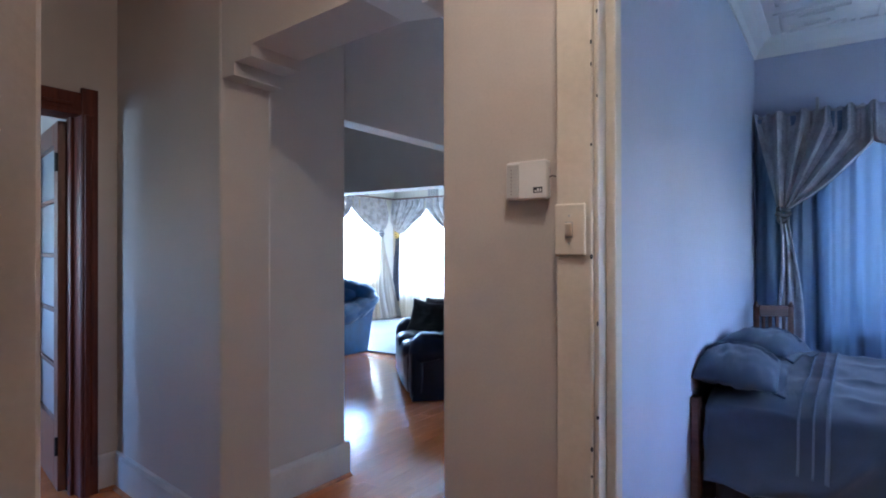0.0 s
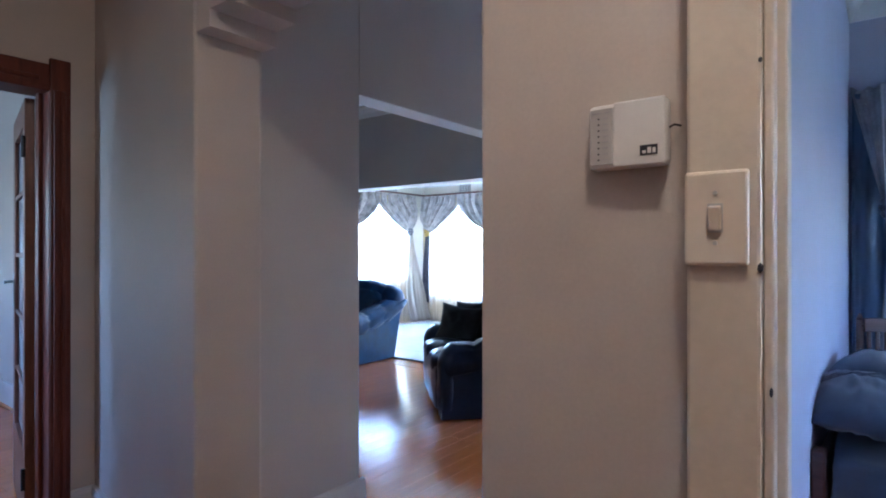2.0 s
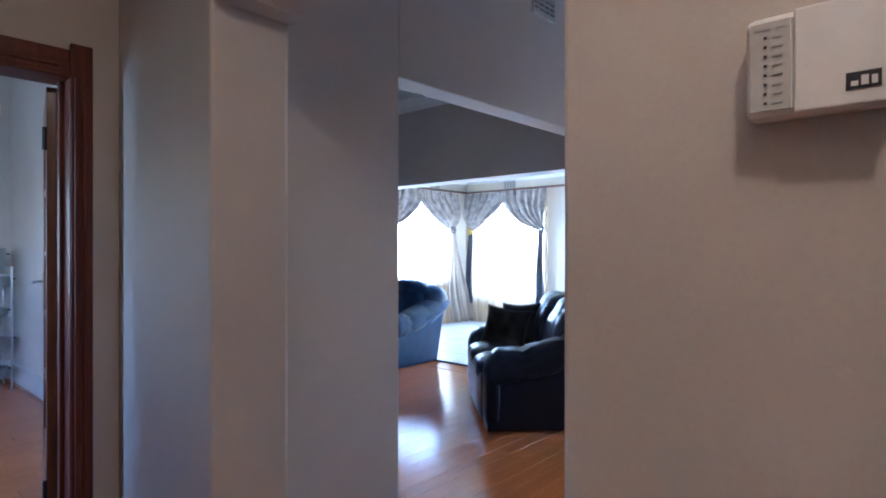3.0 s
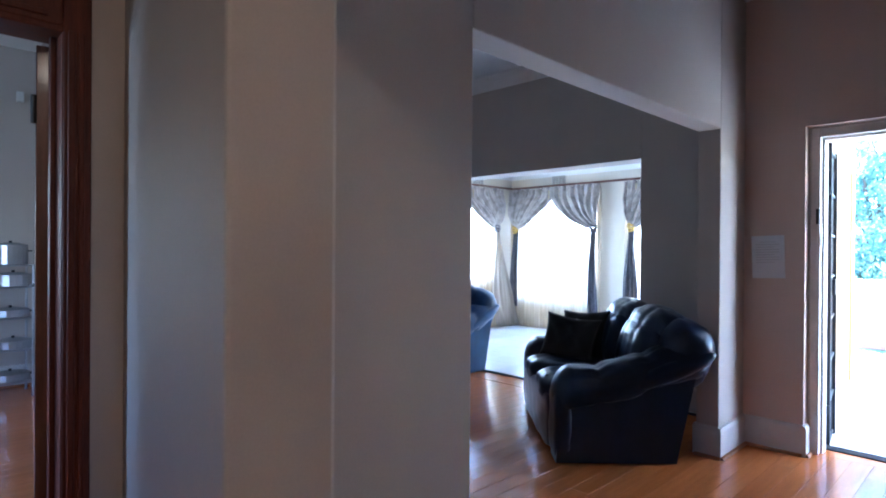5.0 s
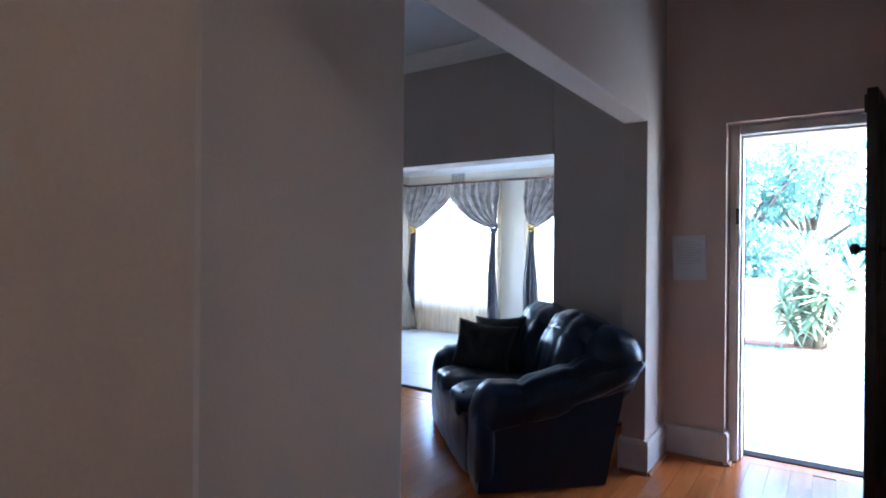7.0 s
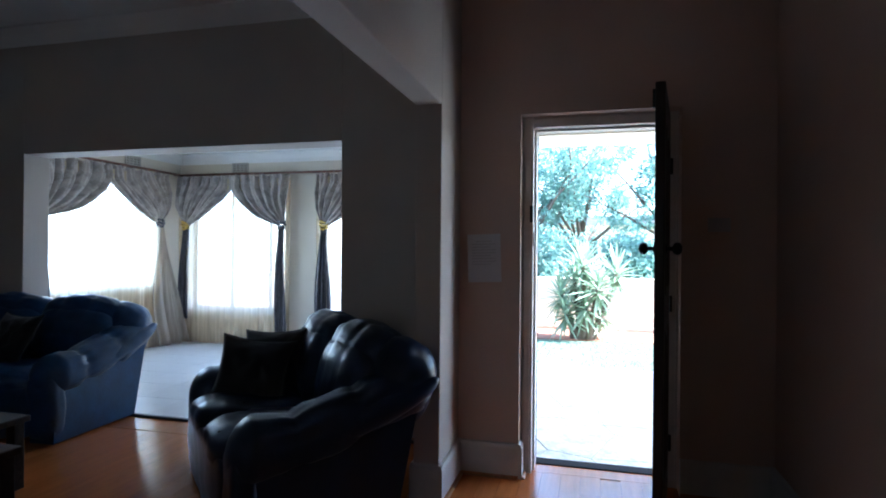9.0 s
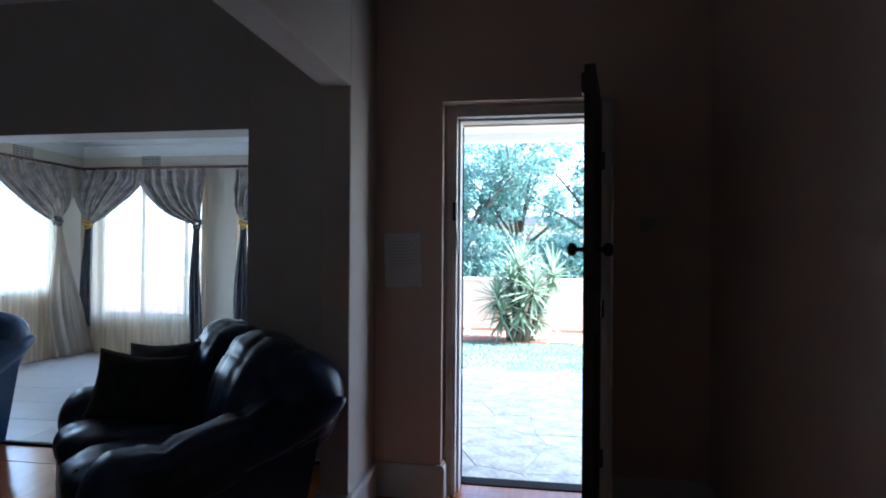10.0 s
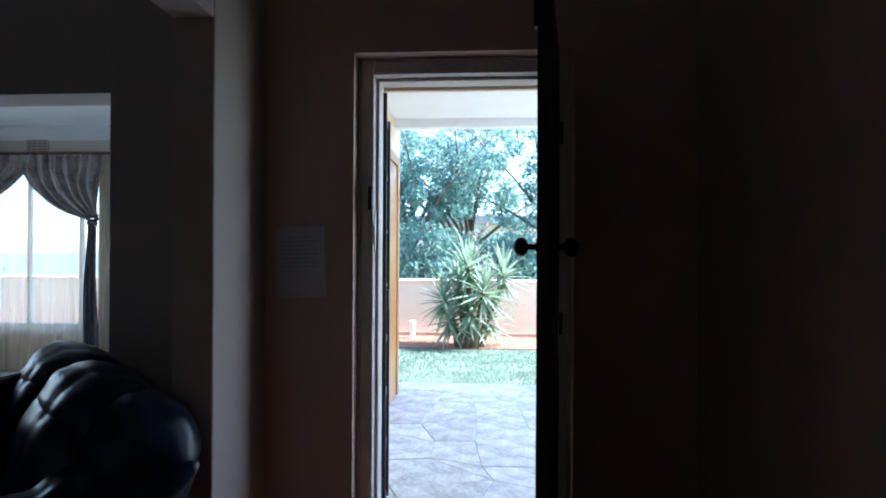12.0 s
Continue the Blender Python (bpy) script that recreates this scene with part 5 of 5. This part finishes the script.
def yucca():
    y = thing("yucca", "tall yucca with clumps of sword-shaped green leaves", "plant", pose(-1.50, 11.85, -0.14))
    rnd = random.Random(11)
    bm = bmesh.new()
    # one leaf: a folded blade along +z
    n = 6
    rows = []
    for i in range(n + 1):
        t = i / n
        w = 0.024 * (1 - t ** 2.2) * (0.6 + 0.6 * min(1, t * 4)) + 0.0006
        bend = -0.10 * t * t
        rows.append([bm.verts.new((-w, bend, t)), bm.verts.new((0, bend - w * 0.5, t)), bm.verts.new((w, bend, t))])
    for a, b in zip(rows, rows[1:]):
        bm.faces.new((a[0], a[1], b[1], b[0]))
        bm.faces.new((a[1], a[2], b[2], b[1]))
    blade = mesh_of("leaf", bm, M_YUCCA, smooth=True)
    heads = [(-0.02, 0.0, 1.22, 0.50), (-0.38, 0.08, 0.72, 0.46), (0.22, -0.12, 0.86, 0.52), (0.52, 0.10, 1.10, 0.44), (0.02, -0.10, 0.55, 0.42), (0.30, 0.16, 0.40, 0.40), (-0.16, 0.12, 0.95, 0.46), (-0.30, -0.05, 0.42, 0.40)]
    for hx, hy, hz, ln in heads:
        base = (hx * 0.30 + rnd.uniform(-0.06, 0.06), hy * 0.3, 0)
        part("stem", tube([base, (hx * 0.55, hy * 0.6, hz * 0.4), (hx * 0.9, hy, hz * 0.8), (hx, hy, hz + 0.04)], [0.06, 0.05, 0.042, 0.035], 9), M_TRUNK, y, smooth=True)
        k = 64
        for i in range(k):
            f = (i + 0.5) / k
            az = i * 2.39996 + rnd.uniform(-0.2, 0.2)
            el = math.radians(82 - 135 * f ** 0.85 + rnd.uniform(-7, 7))
            d = Vector((math.cos(az) * math.cos(el), math.sin(az) * math.cos(el), math.sin(el)))
            o = new("leaf", blade)
            o.parent = y
            q = d.to_track_quat("Z", "Y")
            s = ln * rnd.uniform(0.85, 1.25)
            o.matrix_local = Matrix.Translation((hx, hy, hz + 0.05 - 0.16 * f)) @ q.to_matrix().to_4x4() @ pose(0, 0, 0, 0, 0, rnd.uniform(-30, 30)) @ Matrix.Diagonal((0.9, s, s, 1))


yucca()


def leaf_cloud(centers, count, size, seed):
    """Many small leaves round the ends of limbs, uneven and with gaps."""
    rng = np.random.default_rng(seed)
    c = np.array([p[:3] for p in centers])
    r = np.array([p[3] for p in centers])
    pick = rng.choice(len(c), size=count, p=r ** 2 / np.sum(r ** 2))
    d = rng.normal(size=(count, 3))
    d /= np.linalg.norm(d, axis=1)[:, None]
    rad = r[pick] * rng.uniform(0.25, 1.05, count) ** 0.6
    p = c[pick] + d * rad[:, None] * np.array([1.0, 1.0, 0.85])
    a = rng.normal(size=(count, 3))
    a[:, 2] -= 0.6
    a /= np.linalg.norm(a, axis=1)[:, None]
    b = np.cross(a, rng.normal(size=(count, 3)))
    b /= np.linalg.norm(b, axis=1)[:, None]
    s = size * rng.uniform(0.6, 1.4, count)[:, None]
    v = np.stack([p - a * s, p + b * s * 0.38, p + a * s, p - b * s * 0.38], axis=1).reshape(-1, 3)
    me = bpy.data.meshes.new("crown")
    f = np.arange(count * 4).reshape(-1, 4)
    me.from_pydata(v.tolist(), [], f.tolist())
    me.materials.append(M_LEAVES)
    return me


def tree(x, y, h, spread, seed, label, leaves=7000, lean=0.0, size=0.055):
    """A garden tree: forked trunk, limbs, and a loose crown of small leaf clumps."""
    t = thing("tree", label, "tree", pose(x, y, -0.155))
    rnd = random.Random(seed)
    ends = []
    trunk = [(0, 0, 0), (0.05 + lean * 0.2, 0.03, h * 0.12), (lean * 0.5, 0, h * 0.20), (lean, 0.05, h * 0.28)]
    part("trunk", tube(trunk, [h * 0.040, h * 0.032, h * 0.028, h * 0.024], 10), M_TRUNK, t, smooth=True)
    for i in range(13):
        az = i * 0.9 + rnd.uniform(-0.3, 0.3)
        el = math.radians(rnd.uniform(28, 84))
        ln = h * rnd.uniform(0.38, 0.68)
        a = Vector(trunk[-1]) - Vector((0, 0, h * 0.08 * rnd.random()))
        d = Vector((math.cos(az) * math.cos(el) * spread, math.sin(az) * math.cos(el) * spread, math.sin(el)))
        m1 = a + d * ln * 0.5 + Vector((rnd.uniform(-0.2, 0.2), rnd.uniform(-0.2, 0.2), 0.15))
        e = a + d * ln
        part("limb", tube([tuple(a), tuple(m1), tuple(e)], [h * 0.008, h * 0.0045, h * 0.0012], 7), M_TRUNK, t, smooth=True)
        for k in range(14):
            b = a.lerp(m1, rnd.uniform(0.5, 1)) if k % 3 == 0 else m1.lerp(e, rnd.uniform(0, 1.05))
            b = b + Vector([rnd.gauss(0, 1) * h * 0.048 for _ in range(3)])
            ends.append((*b, h * rnd.uniform(0.018, 0.055)))
    o = new("crown", leaf_cloud(ends, leaves, size, seed))
    o.parent = t


tree(-3.3, 16.4, 6.4, 1.0, 3, "leafy green garden tree with a forked trunk", 17000, 0.3, 0.05)
tree(-1.5, 18.2, 7.0, 1.05, 8, "airy green garden tree with many thin limbs", 15000, -0.2, 0.05)
tree(0.4, 16.6, 6.2, 1.1, 12, "leafy green garden tree beyond the wall", 16000, 0.2, 0.05)
tree(-6.8, 20.0, 5.5, 1.2, 21, "leafy green garden tree beyond the wall", 9000, 0.0)
tree(4.6, 20.5, 5.5, 1.2, 25, "leafy green garden tree beyond the wall", 8000, 0.0)


def shrub(x, y, r, seed, n):
    s = thing("shrub", "loose green shrub beyond the garden wall", "shrub", pose(x, y, -0.155), "shrubs")
    rnd = random.Random(seed)
    ends = []
    for i in range(7):
        e = (rnd.uniform(-r, r), rnd.uniform(-r, r) * 0.7, rnd.uniform(0.5, 1.2) * r)
        part("stem", rod(bmesh.new(), (0, 0, 0), e, 0.02, 0.006, 6), M_TRUNK, s)
        ends.append((*e, r * rnd.uniform(0.3, 0.55)))
    o = new("crown", leaf_cloud(ends, n, 0.07, seed))
    o.parent = s


shrub(-2.9, 15.0, 1.1, 2, 3600)
shrub(-1.4, 15.6, 1.35, 4, 5000)
shrub(-5.4, 15.6, 1.1, 6, 2600)
shrub(0.5, 15.8, 1.35, 9, 4600)


def neighbour():
    hse = thing("neighbour_house", "white single-storey house beyond the garden trees", "house", pose(-3.0, 30.0, -0.155))
    wl = part("wall", boxes((-9, 0, 0, 9, 5, 2.7)), M_WALL_OUT, hse)
    part("roof", moved(prism([(-9.6, -0.5), (9.6, -0.5), (9.6, 5.5), (-9.6, 5.5)], 2.7, 3.1), Matrix()), M_ROOF, hse)
    for x in (-6.5, -2.4, 1.2, 5.2):
        w = part("window", boxes((x - 0.75, -0.03, 0.95, x + 0.75, 0.01, 2.15)), M_WINFRAME, hse)
        part("pane", boxes((x - 0.68, -0.045, 1.02, x - 0.03, -0.031, 2.08), (x + 0.03, -0.045, 1.02, x + 0.68, -0.031, 2.08)), M_BLACKDOOR, w, "dark glass pane")


neighbour()
far_wall = tagged(new("street_wall"), "white plastered wall across the street", "wall", "", "structure")
part("panel", boxes((-14, 22.0, -0.16, 14, 22.2, 1.1)), M_WALL_OUT, far_wall)
part("coping", boxes((-14, 21.97, 1.101, 14, 22.23, 1.17), bevel=0.01), M_WALL_OUT, far_wall)


def grass():
    rng = np.random.default_rng(4)
    n = 26000
    x, y = rng.uniform(-3.4, 0.9, n), rng.uniform(9.42, 11.9, n)
    keep = y < 11.72 + 0.12 * np.sin(x * 5) + rng.uniform(-0.15, 0.05, n)
    x, y = x[keep], y[keep]
    n = len(x)
    az, hh, w = rng.uniform(0, 6.28, n), rng.uniform(0.018, 0.045, n), rng.uniform(0.003, 0.006, n)
    dx, dy = np.cos(az), np.sin(az)
    z0 = np.full(n, -0.157)
    v = np.stack([np.stack([x - dy * w, y + dx * w, z0], 1), np.stack([x + dy * w, y - dx * w, z0], 1), np.stack([x + dx * hh * 0.7, y + dy * hh * 0.7, z0 + hh], 1)], 1).reshape(-1, 3)
    me = bpy.data.meshes.new("grass")
    me.from_pydata(v.tolist(), [], np.arange(n * 3).reshape(-1, 3).tolist())
    me.materials.append(M_BLADE)
    tagged(new("grass", me), "short green lawn grass", "grass", "", "stuff")


grass()


# ---------------------------------------------------------------- floors, piece by piece
def plank_floor():
    f = setting("floor", boxes((-7.60, -2.2, -0.12, 3.0, 5.55, -0.010)), M_UNDER, "glossy orange-brown varnished plank floor")
    rnd = random.Random(2)
    w = 0.112
    meshes = {}
    shapes = [1.4, 1.75, 2.1, 2.45]
    for s in shapes:
        meshes[s] = mesh_of("plank", boxes((-w / 2 + 0.0006, 0.0006, -0.009, w / 2 - 0.0006, s - 0.0006, 0), bevel=0.0006), M_PLANK)
    rest = bmesh.new()
    x = -7.55
    while x < 2.95:
        y = -2.19 - rnd.uniform(0, 1.2)
        while y < 5.54:
            s = rnd.choice(shapes)
            if y + s > 5.54:
                s = 5.54 - y
            near = -6.0 < x < -0.5 and y + s > 1.2 and s in meshes
            if near:
                o = new("plank", meshes[s])
                o.parent = f
                o.location = (x, y, rnd.uniform(-0.0003, 0))
            elif s > 0.03:
                box(rest, x - w / 2 + 0.0006, max(y, -2.19), -0.009, x + w / 2 - 0.0006, y + s - 0.0006, -0.0005)
            y += s
        x += w
    part("planks_far", rest, M_PLANK, f)["kind"] = "stuff"
    setting("floor_doorway", boxes((-1.80, 5.542, -0.12, -0.92, 5.671, -0.001)), M_PLANK, "varnished boards in the entrance doorway")
    setting("floor_living_edge", boxes((-7.20, 5.55, -0.12, XLI, 5.81, -0.001)), M_PLANK, "varnished boards along the sunroom step")


plank_floor()


def tiled_floor():
    f = setting("floor_sunroom", boxes((-7.20, 5.84, -0.12, -2.41, 8.95, 0.008)), M_GROUT, "pale grey tiled sunroom floor")
    part("edge_strip", boxes((-7.19, 5.812, -0.02, XLI - 0.005, 5.838, 0.016), bevel=0.004), M_STRIP, f, "black metal floor edge strip")
    a = 0.44
    me = mesh_of("tile", boxes((-a / 2 + 0.002, -a / 2 + 0.002, -0.006, a / 2 - 0.002, a / 2 - 0.002, 0), bevel=0.0015), M_TILE)
    rnd = random.Random(3)
    for i in range(10):
        for j in range(7):
            o = new("tile", me)
            o.parent = f
            o.location = (-6.96 + i * a + a / 2 - 0.03, 5.845 + j * a + a / 2, 0.0145 + rnd.uniform(-0.0004, 0.0004))


tiled_floor()


def slate_paving():
    """Irregular slate slabs in mortar before the door."""
    f = setting("pavement", boxes((-2.168, 5.78, -0.30, 2.2, 9.38, -0.122), (-4.5, 9.16, -0.30, -2.169, 9.38, -0.122)), M_MORTAR, "irregular pale slate paving on the porch")
    rnd = random.Random(9)
    nx, ny, s = 9, 8, 0.45
    pts = {(i, j): (-2.16 + i * s + (rnd.uniform(-0.16, 0.16) if 0 < i < nx else 0), 5.79 + j * s * 0.995 + (rnd.uniform(-0.16, 0.16) if 0 < j < ny else 0)) for i in range(nx + 1) for j in range(ny + 1)}
    for i in range(nx):
        for j in range(ny):
            q = [pts[i, j], pts[i + 1, j], pts[i + 1, j + 1], pts[i, j + 1]]
            cx, cy = sum(p[0] for p in q) / 4, sum(p[1] for p in q) / 4
            groups = [q] if rnd.random() < 0.55 else ([[q[0], q[1], q[2]], [q[0], q[2], q[3]]] if rnd.random() < 0.5 else [[q[0], q[1], q[3]], [q[1], q[2], q[3]]])
            for g in groups:
                gx, gy = sum(p[0] for p in g) / len(g), sum(p[1] for p in g) / len(g)
                shr = [((p[0] - gx) * 0.996, (p[1] - gy) * 0.996) for p in g]
                bm = prism(shr, -0.02, 0)
                bmesh.ops.bevel(bm, geom=bm.edges[:], offset=0.003, segments=1, affect="EDGES")
                o = part("slab", bm, M_PAVE, f)
                o.location = (gx, gy, -0.114 + rnd.uniform(-0.003, 0.003))


slate_paving()
